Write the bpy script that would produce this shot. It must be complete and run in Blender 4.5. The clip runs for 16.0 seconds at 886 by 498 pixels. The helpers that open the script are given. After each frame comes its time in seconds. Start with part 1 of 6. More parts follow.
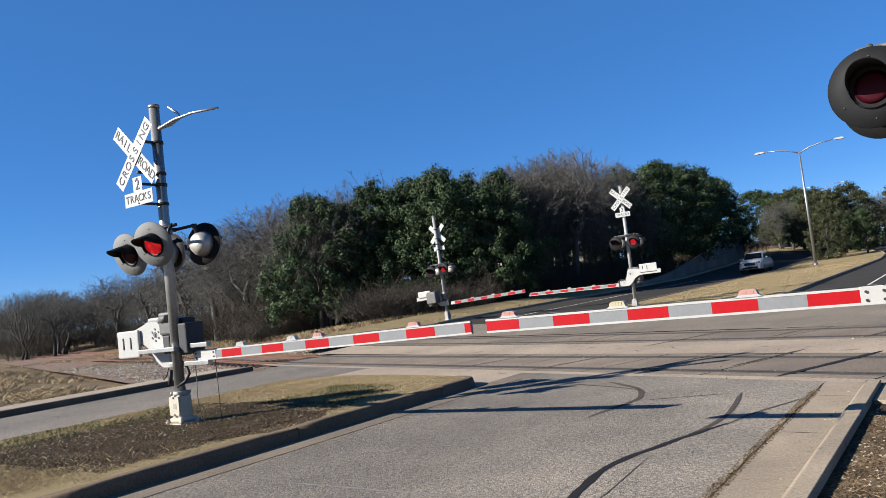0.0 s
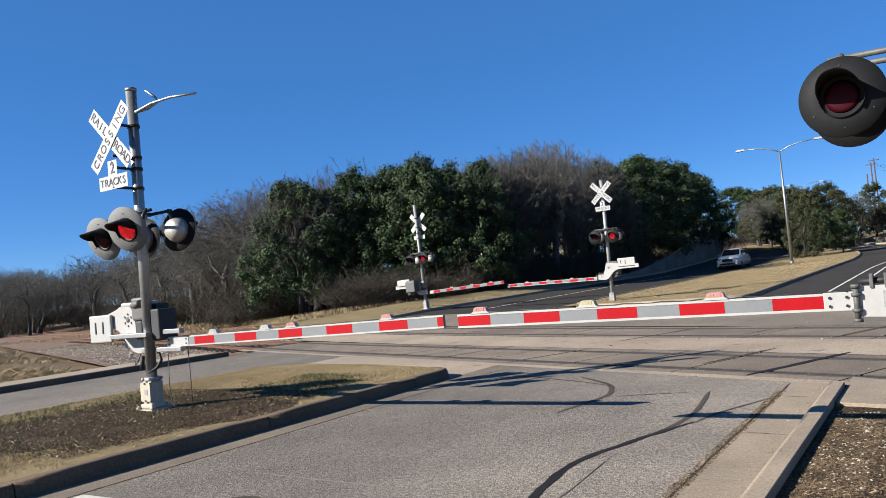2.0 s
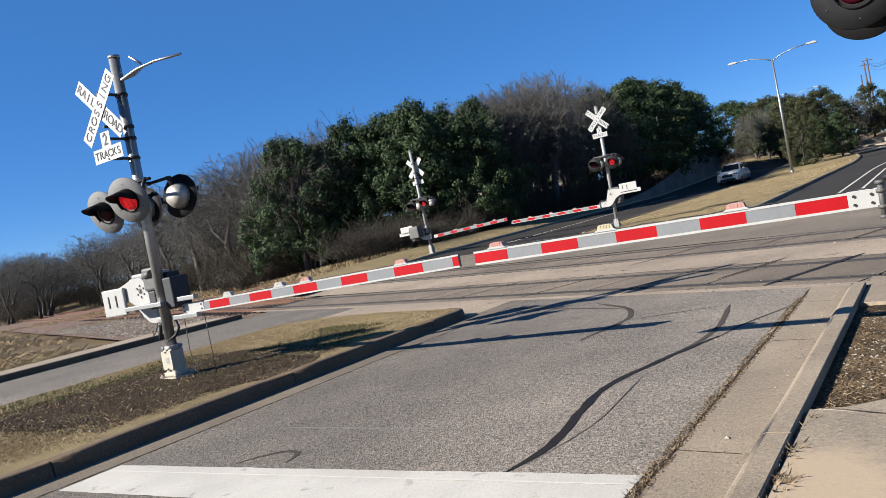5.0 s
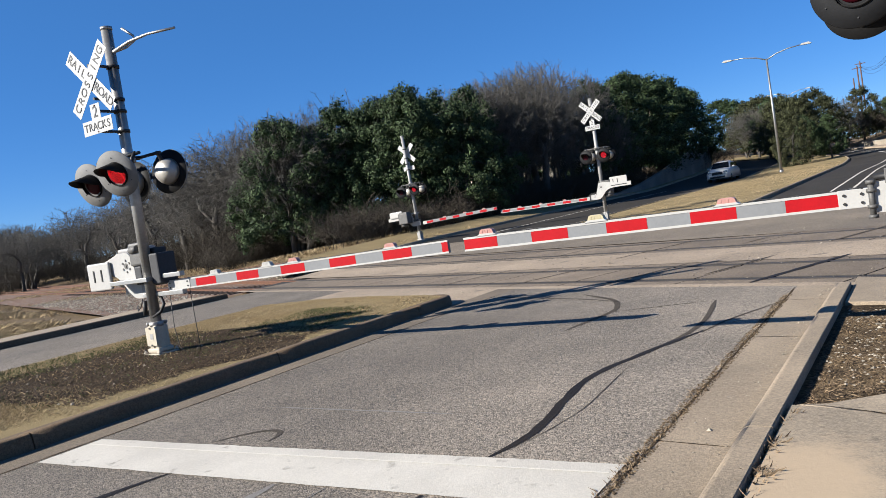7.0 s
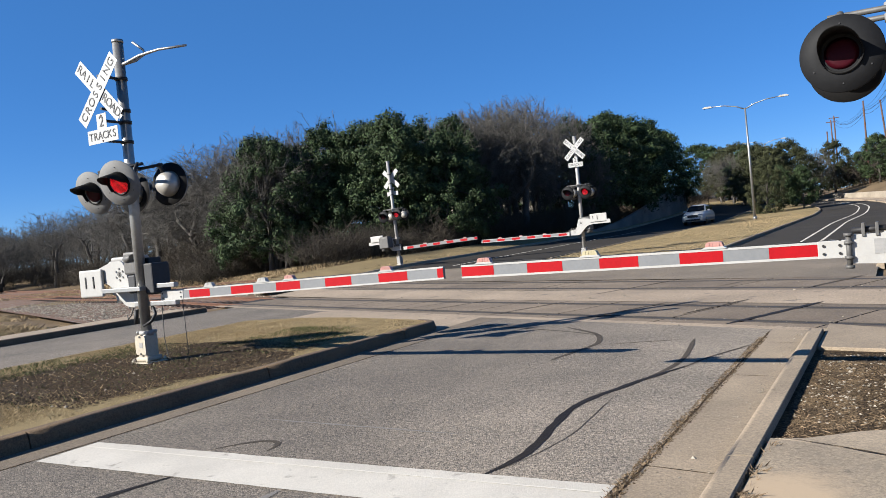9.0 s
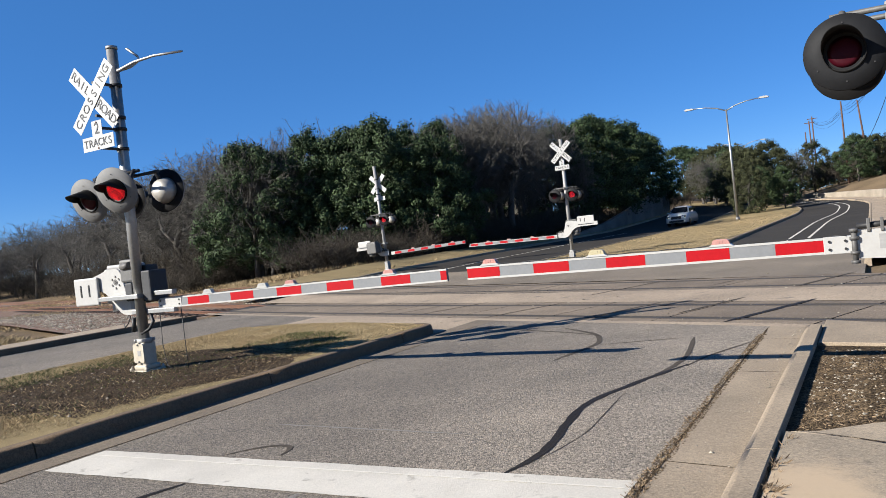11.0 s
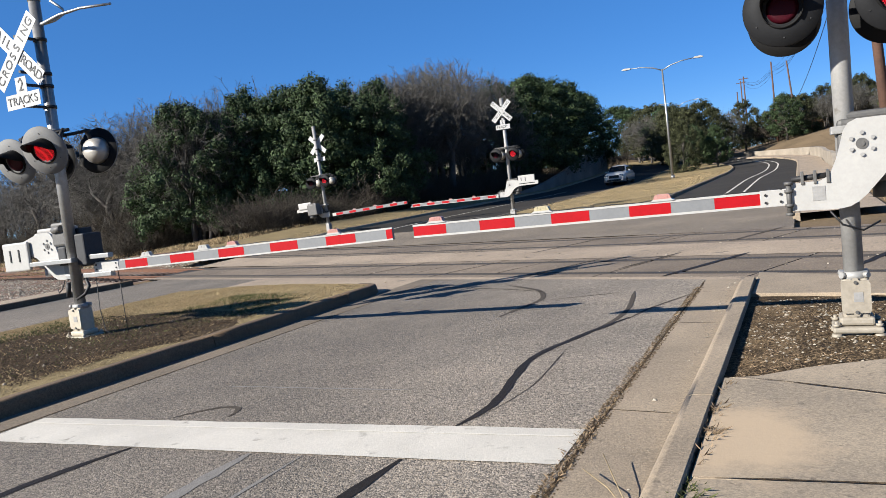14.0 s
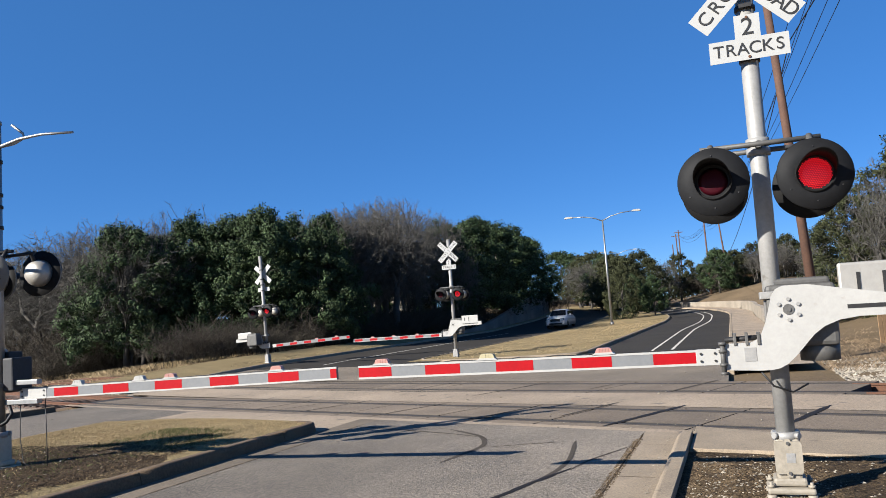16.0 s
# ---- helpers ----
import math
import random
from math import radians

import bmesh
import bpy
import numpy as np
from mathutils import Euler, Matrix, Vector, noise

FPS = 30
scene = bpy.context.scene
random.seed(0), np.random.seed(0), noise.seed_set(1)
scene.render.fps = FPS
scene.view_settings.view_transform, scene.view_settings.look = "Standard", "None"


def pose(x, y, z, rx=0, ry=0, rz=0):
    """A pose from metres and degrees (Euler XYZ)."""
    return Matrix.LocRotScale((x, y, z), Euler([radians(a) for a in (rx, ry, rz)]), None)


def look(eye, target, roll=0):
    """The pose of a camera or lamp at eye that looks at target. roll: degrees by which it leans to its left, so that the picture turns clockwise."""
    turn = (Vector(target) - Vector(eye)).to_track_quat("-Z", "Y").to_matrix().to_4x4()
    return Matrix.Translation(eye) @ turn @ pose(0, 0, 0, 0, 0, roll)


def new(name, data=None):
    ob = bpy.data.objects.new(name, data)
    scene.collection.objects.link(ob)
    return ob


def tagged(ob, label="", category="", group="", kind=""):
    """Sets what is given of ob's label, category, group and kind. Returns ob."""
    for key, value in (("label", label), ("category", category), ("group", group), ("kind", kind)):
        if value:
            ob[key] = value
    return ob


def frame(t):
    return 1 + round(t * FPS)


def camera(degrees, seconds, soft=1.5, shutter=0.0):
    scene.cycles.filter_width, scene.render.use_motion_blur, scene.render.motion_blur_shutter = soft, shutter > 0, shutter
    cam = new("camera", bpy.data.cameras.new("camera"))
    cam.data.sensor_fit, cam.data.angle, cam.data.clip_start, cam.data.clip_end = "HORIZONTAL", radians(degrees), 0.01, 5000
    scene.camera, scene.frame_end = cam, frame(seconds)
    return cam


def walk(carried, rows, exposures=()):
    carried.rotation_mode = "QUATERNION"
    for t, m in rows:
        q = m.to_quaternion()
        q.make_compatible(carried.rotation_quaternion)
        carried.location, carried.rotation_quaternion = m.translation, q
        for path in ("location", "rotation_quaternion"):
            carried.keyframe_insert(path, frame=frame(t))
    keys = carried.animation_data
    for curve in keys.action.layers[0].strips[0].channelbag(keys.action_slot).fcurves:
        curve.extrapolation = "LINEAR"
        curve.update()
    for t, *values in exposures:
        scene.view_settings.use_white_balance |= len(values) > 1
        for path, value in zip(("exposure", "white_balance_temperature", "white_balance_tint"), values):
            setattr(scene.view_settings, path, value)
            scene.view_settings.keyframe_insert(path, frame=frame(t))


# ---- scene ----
cam = camera(59.9, 16.0, soft=0.5)
PATH = [
    (0, (0.62, 0.412, 1.475), (0.606, 2.408, 1.605), -6.7),
    (0.5, (0.582, 0.475, 1.504), (0.646, 2.463, 1.706), -5.5),
    (1, (0.649, 0.388, 1.534), (0.798, 2.365, 1.798), -5.8),
    (1.5, (0.713, 0.41, 1.558), (0.908, 2.373, 1.888), -5.1),
    (2, (0.701, 0.392, 1.528), (0.731, 2.389, 1.622), -5.3),
    (2.5, (0.618, 0.478, 1.471), (0.503, 2.472, 1.38), -8.4),
    (3, (0.531, 0.56, 1.452), (0.515, 2.556, 1.33), -8.9),
    (3.5, (0.57, 0.509, 1.471), (0.561, 2.508, 1.413), -9.1),
    (3.7, (0.576, 0.504, 1.478), (0.539, 2.503, 1.435), -9.1),
    (5.8, (0.595, 0.497, 1.502), (0.648, 2.495, 1.443), -12.2),
    (6, (0.608, 0.509, 1.491), (0.678, 2.507, 1.427), -12.0),
    (6.5, (0.588, 0.499, 1.488), (0.652, 2.496, 1.407), -10.6),
    (7, (0.565, 0.513, 1.48), (0.599, 2.511, 1.393), -8.8),
    (7.5, (0.487, 0.517, 1.466), (0.515, 2.514, 1.359), -7.6),
    (8, (0.422, 0.485, 1.46), (0.504, 2.48, 1.342), -6.1),
    (8.5, (0.385, 0.291, 1.47), (0.487, 2.286, 1.386), -5.5),
    (8.7, (0.363, 0.233, 1.505), (0.468, 2.229, 1.459), -5.5),
    (10.8, (0.129, 0.216, 1.519), (0.284, 2.21, 1.526), -5.9),
    (11, (0.113, 0.22, 1.504), (0.266, 2.214, 1.487), -6.3),
    (11.5, (0.126, 0.236, 1.506), (0.286, 2.229, 1.444), -6.8),
    (12, (0.106, 0.254, 1.485), (0.274, 2.243, 1.359), -7.8),
    (12.5, (0.104, 0.235, 1.485), (0.298, 2.219, 1.321), -9.3),
    (13, (0.112, 0.239, 1.489), (0.33, 2.22, 1.32), -9.2),
    (13.5, (0.093, 0.238, 1.486), (0.34, 2.217, 1.331), -7.7),
    (14, (0.062, 0.239, 1.479), (0.354, 2.213, 1.344), -6.9),
    (14.5, (0.066, 0.237, 1.507), (0.434, 2.201, 1.446), -7.4),
    (15, (0.028, 0.244, 1.508), (0.437, 2.202, 1.512), -6.4),
    (15.5, (0.012, 0.222, 1.52), (0.452, 2.172, 1.6), -6.4),
    (16, (0.001, 0.13, 1.559), (0.469, 2.064, 1.76), -4.2),
]
walk(cam, [(t, look(eye, target, roll)) for t, eye, target, roll in PATH])

# ---- road frame: x to the right across the road, y ahead along it ----
ROAD = pose(0, 0, 0, 0, 0, -33.78)
SKEW = 0.425  # the tracks cross the road askew: y = y0 - SKEW * x


def smooth(a, b, x):
    t = min(1.0, max(0.0, (x - a) / (b - a)))
    return t * t * (3 - 2 * t)


def height(x, y):
    """Height of the road surface."""
    z = 0.012 * max(0.0, y - 18) + 0.03 * max(0.0, min(y, 130) - 66)
    z += 0.03 * min(14.0, max(0.0, -x - 12)) * smooth(19, 33, y) * smooth(-40, -25, x - 0.35 * max(0.0, 34 - y))
    z -= 0.012 * max(0.0, min(y, 60) - 18) * (1 - smooth(-46, -28, x))
    return z


def bend(y):
    """How far the right-hand road has swung to the left at y."""
    return -0.012 * max(0.0, y - 70) ** 2 if y < 100 else -10.8 - 0.72 * (y - 100)


def bank(x, y):
    """Height of the open ground."""
    z = height(x, y) - 0.05
    z += 0.17 * min(14.0, max(0.0, x - 2.6 - bend(min(y, 100)))) * smooth(24, 44, y)
    z += 0.16 * min(9.0, max(0.0, -x - 22)) * smooth(34, 60, y) * smooth(-44, -32, x)
    across = (y + SKEW * x - 10.75) * 0.92
    open_track = max(smooth(1.9, 3.4, x), 1 - smooth(-21.5, -20, x))
    z -= 0.22 * (smooth(-3.2, -1.6, across) if x > 0 else smooth(-6.5, -4.6, across)) * (1 - smooth(7.2, 9.0, across)) * open_track
    z += 0.05 * noise.noise((x * 0.12, y * 0.12, 3.0)) * smooth(3, 12, abs(x + 9) - 10)
    return z


# ---- light ----
SUN_EL, SUN_AZ = 27.5, 254.6
world = bpy.data.worlds.new("sky")
scene.world = world
world.use_nodes = True
wn = world.node_tree
sky = wn.nodes.new("ShaderNodeTexSky")
sky.sky_type, sky.sun_disc = "NISHITA", False
sky.sun_elevation, sky.sun_rotation = radians(SUN_EL), radians(SUN_AZ)
sky.air_density, sky.dust_density, sky.ozone_density, sky.altitude = 0.75, 0.0, 5.0, 1500
tone = wn.nodes.new("ShaderNodeHueSaturation")
tone.inputs["Hue"].default_value, tone.inputs["Saturation"].default_value = 0.507, 1.21
wn.links.new(sky.outputs[0], tone.inputs["Color"])
even = wn.nodes.new("ShaderNodeMix")  # clear, even winter blue over the whole sky
even.data_type = "RGBA"
even.inputs[0].default_value = 0.5
wn.links.new(tone.outputs[0], even.inputs[6])
spot, rise, deep = wn.nodes.new("ShaderNodeTexCoord"), wn.nodes.new("ShaderNodeSeparateXYZ"), wn.nodes.new("ShaderNodeMapRange")
deep.inputs[1].default_value, deep.inputs[2].default_value, deep.inputs[3].default_value, deep.inputs[4].default_value = 0.4, 0.95, 1.0, 0.3  # the blue deepens towards the zenith
shade = wn.nodes.new("ShaderNodeVectorMath")
shade.operation = "SCALE"
shade.inputs[0].default_value = (0.46, 1.46, 3.5)
wn.links.new(spot.outputs["Generated"], rise.inputs[0])
wn.links.new(rise.outputs[2], deep.inputs[0])
wn.links.new(deep.outputs[0], shade.inputs["Scale"])
wn.links.new(shade.outputs[0], even.inputs[7])
wn.links.new(even.outputs[2], wn.nodes["Background"].inputs[0])
wn.nodes["Background"].inputs[1].default_value = 0.079
sun = new("sun", bpy.data.lights.new("sun", "SUN"))
sun.data.energy, sun.data.angle, sun.data.color = 5.0, radians(0.5), (1.0, 0.965, 0.905)
sun_dir = Vector((math.sin(radians(SUN_AZ)) * math.cos(radians(SUN_EL)), math.cos(radians(SUN_AZ)) * math.cos(radians(SUN_EL)), math.sin(radians(SUN_EL))))
sun.matrix_world = look(sun_dir * 60, (0, 0, 0))
scene.view_settings.exposure = 1.12


# ---- materials ----
def material(name, base, other=None, fine=60.0, coarse=1.5, rough=0.8, metal=0.0, bump=0.2, amount=0.5, extra=None, spread=0.0, grain=None):
    """Two colours mixed by a coarse and a fine noise, with relief from the fine one. extra: a third colour in scattered spots."""
    m = bpy.data.materials.new(name)
    m.use_nodes = True
    nt, n = m.node_tree, m.node_tree.nodes
    b = n["Principled BSDF"]
    link = nt.links.new
    tc = n.new("ShaderNodeTexCoord")
    other = other or tuple(c * 0.7 for c in base)
    n1, n2 = n.new("ShaderNodeTexNoise"), n.new("ShaderNodeTexNoise")
    n1.inputs["Scale"].default_value, n1.inputs["Detail"].default_value = coarse, 4
    n2.inputs["Scale"].default_value, n2.inputs["Detail"].default_value = fine, 5
    n2.inputs["Roughness"].default_value = 0.72
    for q in (n1, n2):
        link(tc.outputs["Object"], q.inputs["Vector"])
    r1 = n.new("ShaderNodeMapRange")
    r1.inputs[1].default_value, r1.inputs[2].default_value = 0.35, 0.68
    link(n1.outputs[0], r1.inputs[0])
    r2 = n.new("ShaderNodeMapRange")
    r2.inputs[1].default_value, r2.inputs[2].default_value = 0.38, 0.62
    link(n2.outputs[0], r2.inputs[0])
    mix = n.new("ShaderNodeMix")
    mix.data_type, mix.blend_type = "RGBA", "MIX"
    add = n.new("ShaderNodeMath")
    add.operation = "MULTIPLY_ADD"
    link(r2.outputs[0], add.inputs[0])
    add.inputs[1].default_value = amount
    half = n.new("ShaderNodeMath")
    half.operation = "MULTIPLY"
    half.inputs[1].default_value = 1 - amount
    link(r1.outputs[0], half.inputs[0])
    link(half.outputs[0], add.inputs[2])
    link(add.outputs[0], mix.inputs[0])
    mix.inputs[6].default_value, mix.inputs[7].default_value = (*other, 1), (*base, 1)
    colour = mix.outputs[2]
    if extra:
        n3 = n.new("ShaderNodeTexNoise")
        n3.inputs["Scale"].default_value, n3.inputs["Detail"].default_value = extra[1], 5
        link(tc.outputs["Object"], n3.inputs["Vector"])
        r3 = n.new("ShaderNodeMapRange")
        r3.inputs[1].default_value, r3.inputs[2].default_value = extra[2], extra[2] + 0.1
        link(n3.outputs[0], r3.inputs[0])
        mx = n.new("ShaderNodeMix")
        mx.data_type = "RGBA"
        link(r3.outputs[0], mx.inputs[0])
        link(colour, mx.inputs[6])
        mx.inputs[7].default_value = (*extra[0], 1)
        colour = mx.outputs[2]
    pebble = None
    if grain:
        vo, vr, vh = n.new("ShaderNodeTexVoronoi"), n.new("ShaderNodeMapRange"), n.new("ShaderNodeHueSaturation")
        sp = n.new("ShaderNodeSeparateColor")
        vo.inputs["Scale"].default_value = grain[0]
        link(tc.outputs["Object"], vo.inputs["Vector"])
        link(vo.outputs["Color"], sp.inputs[0])
        vr.inputs[3].default_value, vr.inputs[4].default_value = 1 - grain[1], 1 + grain[1]
        link(sp.outputs[0], vr.inputs[0])
        link(vr.outputs[0], vh.inputs["Value"])
        link(colour, vh.inputs["Color"])
        colour = vh.outputs[0]
        pebble = vo.outputs["Distance"]
    if spread:
        info = n.new("ShaderNodeObjectInfo")
        hsv = n.new("ShaderNodeHueSaturation")
        mr = n.new("ShaderNodeMapRange")
        mr.inputs[3].default_value, mr.inputs[4].default_value = 1 - spread, 1 + spread
        link(info.outputs["Random"], mr.inputs[0])
        link(mr.outputs[0], hsv.inputs["Value"])
        link(colour, hsv.inputs["Color"])
        colour = hsv.outputs[0]
    link(colour, b.inputs["Base Color"])
    b.inputs["Roughness"].default_value, b.inputs["Metallic"].default_value = rough, metal
    if bump:
        bp = n.new("ShaderNodeBump")
        bp.inputs["Strength"].default_value, bp.inputs["Distance"].default_value = bump, 0.02
        link(n2.outputs[0], bp.inputs["Height"])
        if pebble:
            b2 = n.new("ShaderNodeBump")
            b2.invert = True
            b2.inputs["Strength"].default_value, b2.inputs["Distance"].default_value = grain[2], 0.5 / grain[0]
            link(pebble, b2.inputs["Height"])
            link(bp.outputs[0], b2.inputs["Normal"])
            link(b2.outputs[0], b.inputs["Normal"])
        else:
            link(bp.outputs[0], b.inputs["Normal"])
    return m


def leafy(name, base, other, scale=0.6, vary=(0.6, 1.45)):
    """Foliage or twigs: colour varies from clump to clump and from island to island."""
    m = material(name, base, other, fine=6, coarse=scale, rough=0.75, bump=0, amount=0.4)
    n, link = m.node_tree.nodes, m.node_tree.links.new
    b = n["Principled BSDF"]
    b.inputs["Specular IOR Level"].default_value = 0.2
    src = b.inputs["Base Color"].links[0].from_socket
    geo, hsv, mr = n.new("ShaderNodeNewGeometry"), n.new("ShaderNodeHueSaturation"), n.new("ShaderNodeMapRange")
    mr.inputs[3].default_value, mr.inputs[4].default_value = vary
    link(geo.outputs["Random Per Island"], mr.inputs[0])
    link(mr.outputs[0], hsv.inputs["Value"])
    link(src, hsv.inputs["Color"])
    link(hsv.outputs[0], b.inputs["Base Color"])
    return m


def glow(name, colour, strength, base=None):
    m = material(name, base or colour, rough=0.3, bump=0)
    b = m.node_tree.nodes["Principled BSDF"]
    b.inputs["Emission Color"].default_value, b.inputs["Emission Strength"].default_value = (*colour, 1), strength
    return m


ASPHALT = material("worn_asphalt", (0.21, 0.174, 0.133), (0.0792, 0.0667, 0.0524), fine=26, coarse=0.6, rough=0.9, bump=0.55, amount=0.55, grain=(95, 0.62, 0.6))


def pale_edge(m, lo, hi, gain):
    """Worn, stonier surface from x = lo to hi across the lane, with a ragged border."""
    n, link = m.node_tree.nodes, m.node_tree.links.new
    bs = n["Principled BSDF"]
    src = bs.inputs["Base Color"].links[0].from_socket
    tc, sep, ns = n.new("ShaderNodeTexCoord"), n.new("ShaderNodeSeparateXYZ"), n.new("ShaderNodeTexNoise")
    ns.inputs["Scale"].default_value, ns.inputs["Detail"].default_value = 1.4, 5
    link(tc.outputs["Object"], sep.inputs[0])
    link(tc.outputs["Object"], ns.inputs["Vector"])
    ad, mr, hsv = n.new("ShaderNodeMath"), n.new("ShaderNodeMapRange"), n.new("ShaderNodeHueSaturation")
    ad.operation = "ADD"
    link(sep.outputs[0], ad.inputs[0])
    link(ns.outputs[0], ad.inputs[1])
    mr.inputs[1].default_value, mr.inputs[2].default_value, mr.inputs[3].default_value, mr.inputs[4].default_value = lo + 0.5, hi + 0.5, 1.0, gain
    link(ad.outputs[0], mr.inputs[0])
    link(mr.outputs[0], hsv.inputs["Value"])
    link(src, hsv.inputs["Color"])
    link(hsv.outputs[0], bs.inputs["Base Color"])


pale_edge(ASPHALT, -4.4, -1.7, 1.5)


def dusty_spot(m, cx, cy, rx, ry, colour):
    """A film of blown sand with a soft, ragged border."""
    n, link = m.node_tree.nodes, m.node_tree.links.new
    bs = n["Principled BSDF"]
    src = bs.inputs["Base Color"].links[0].from_socket
    tc, mp, ln, ns, ad, mr, mx = (n.new("ShaderNode" + k) for k in ("TexCoord", "Mapping", "VectorMath", "TexNoise", "Math", "MapRange", "Mix"))
    mp.inputs["Location"].default_value, mp.inputs["Scale"].default_value = (-cx / rx, -cy / ry, 0), (1 / rx, 1 / ry, 0)
    ln.operation, ad.operation, mx.data_type = "LENGTH", "MULTIPLY_ADD", "RGBA"
    ns.inputs["Scale"].default_value, ns.inputs["Detail"].default_value, ns.inputs["Roughness"].default_value = 3.5, 8, 0.7
    link(tc.outputs["Object"], mp.inputs["Vector"])
    link(mp.outputs[0], ln.inputs[0])
    link(tc.outputs["Object"], ns.inputs["Vector"])
    link(ns.outputs[0], ad.inputs[0])
    ad.inputs[1].default_value = 1.6
    link(ln.outputs["Value"], ad.inputs[2])
    mr.inputs[1].default_value, mr.inputs[2].default_value, mr.inputs[3].default_value, mr.inputs[4].default_value = 1.35, 1.95, 0.92, 0.0
    link(ad.outputs[0], mr.inputs[0])
    link(mr.outputs[0], mx.inputs[0])
    link(src, mx.inputs[6])
    mx.inputs[7].default_value = (*colour, 1)
    link(mx.outputs[2], bs.inputs["Base Color"])
RAIL_DARK = material("dark_rail_steel", (0.0295, 0.0226, 0.0186), (0.0184, 0.015, 0.0127), fine=40, coarse=2, rough=0.7, bump=0.1)
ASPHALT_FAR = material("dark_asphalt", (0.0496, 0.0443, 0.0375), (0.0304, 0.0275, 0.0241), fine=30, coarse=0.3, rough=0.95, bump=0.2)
ASPHALT_CROSS = material("crossing_asphalt", (0.217, 0.173, 0.123), (0.111, 0.0896, 0.065), fine=34, coarse=0.45, rough=0.88, bump=0.4, amount=0.45, grain=(60, 0.35, 0.3))
BAND = material("pale_concrete_band", (0.381, 0.294, 0.206), (0.203, 0.157, 0.11), fine=20, coarse=0.5, rough=0.9, bump=0.3, amount=0.5, extra=((0.131, 0.106, 0.0816), 2.5, 0.62), grain=(50, 0.22, 0.3))
PANEL = material("crossing_panel_concrete", (0.217, 0.166, 0.114), (0.108, 0.0824, 0.0581), fine=24, coarse=0.9, rough=0.88, bump=0.3, amount=0.5, spread=0.16, grain=(60, 0.25, 0.3))
CONCRETE = material("kerb_concrete", (0.326, 0.254, 0.174), (0.189, 0.148, 0.103), fine=34, coarse=1.1, rough=0.92, bump=0.3, amount=0.4, extra=((0.106, 0.0833, 0.0606), 6, 0.66), grain=(110, 0.2, 0.18))
SLAB = material("pavement_slab_concrete", (0.342, 0.271, 0.187), (0.171, 0.139, 0.101), fine=30, coarse=1.1, rough=0.94, bump=0.12, amount=0.42, extra=((0.137, 0.109, 0.0798), 18, 0.62), spread=0.06, grain=(120, 0.2, 0.06))
# Left gutter: same hue as the right one, in a darker tone.
GUTTER_DARK = material("dark_gutter_concrete", (0.188, 0.145, 0.0992), (0.1, 0.0779, 0.0545), fine=32, coarse=0.9, rough=0.92, bump=0.3, amount=0.45, grain=(100, 0.3, 0.25))
# Grimy brown, darkened further in colour to give the kerbs their shaded faces.
KERB_STONE = material("grimy_shaded_kerb_concrete", (0.164, 0.108, 0.061), (0.0787, 0.052, 0.0302), fine=30, coarse=1.2, rough=0.92, bump=0.3, amount=0.45, grain=(100, 0.2, 0.15))
dusty_spot(SLAB, -0.5, 4.3, 0.42, 0.6, (0.40, 0.30, 0.195))
dusty_spot(SLAB, 0.75, 4.9, 0.55, 0.3, (0.36, 0.275, 0.18))
TAR = material("tar_sealant", (0.0275, 0.0226, 0.018), (0.0164, 0.0138, 0.0116), fine=40, rough=0.6, bump=0.2)
TAR_THIN = material("worn_tar", (0.0525, 0.0438, 0.0348), (0.0856, 0.0708, 0.0557), fine=60, coarse=8, rough=0.8, bump=0.2, amount=0.6)
ROAD_WHITE = material("road_paint_white", (0.58, 0.535, 0.455), (0.44, 0.405, 0.345), fine=60, coarse=1.2, rough=0.75, bump=0.15, amount=0.25, extra=((0.262, 0.238, 0.198), 6, 0.62), grain=(95, 0.06, 0.1))
SIGN_PAINT = material("fresh_road_paint", (0.623, 0.583, 0.505), (0.558, 0.52, 0.446), fine=70, coarse=3, rough=0.7, bump=0.2)
ROAD_FAINT = material("worn_road_paint", (0.223, 0.207, 0.18), (0.144, 0.131, 0.116), fine=55, coarse=6, rough=0.85, bump=0.3, amount=0.6)
GRASS = material("dry_turf", (0.29, 0.218, 0.112), (0.185, 0.142, 0.074), fine=70, coarse=0.9, rough=0.95, bump=0.7, amount=0.55, extra=((0.115, 0.108, 0.045), 1.3, 0.70))
SOIL = material("bare_soil", (0.1, 0.0687, 0.0382), (0.0288, 0.0198, 0.012), fine=40, coarse=2.2, rough=0.95, bump=0.9, amount=0.6, extra=((0.176, 0.126, 0.0708), 16, 0.66), grain=(45, 0.6, 0.6))
GROUND = material("dry_ground", (0.197, 0.139, 0.0816), (0.092, 0.0677, 0.0406), fine=12, coarse=0.25, rough=0.95, bump=0.5, amount=0.5)
BALLAST = material("ballast_stone", (0.236, 0.2, 0.16), (0.111, 0.0936, 0.0758), fine=26, coarse=3, rough=0.9, bump=0.9, amount=0.8)
BALLAST_RUST = material("rust_stained_ballast", (0.185, 0.105, 0.062), (0.095, 0.05, 0.03), fine=22, coarse=1.6, rough=0.92, bump=0.9, amount=0.6, extra=((0.20, 0.175, 0.14), 3.0, 0.56))
RUST = material("rusty_rail_steel", (0.131, 0.0533, 0.0243), (0.0689, 0.0314, 0.0174), fine=40, coarse=3, rough=0.75, metal=0.2, bump=0.3)
RAIL_TOP = material("polished_rail_steel", (0.0459, 0.0345, 0.0267), (0.0295, 0.0226, 0.0174), fine=40, coarse=2, rough=0.6, metal=0.2, bump=0.05)
RUBBER = material("rail_gap_rubber", (0.0295, 0.025, 0.0214), (0.0197, 0.0176, 0.0151), fine=30, rough=0.8, bump=0.2)
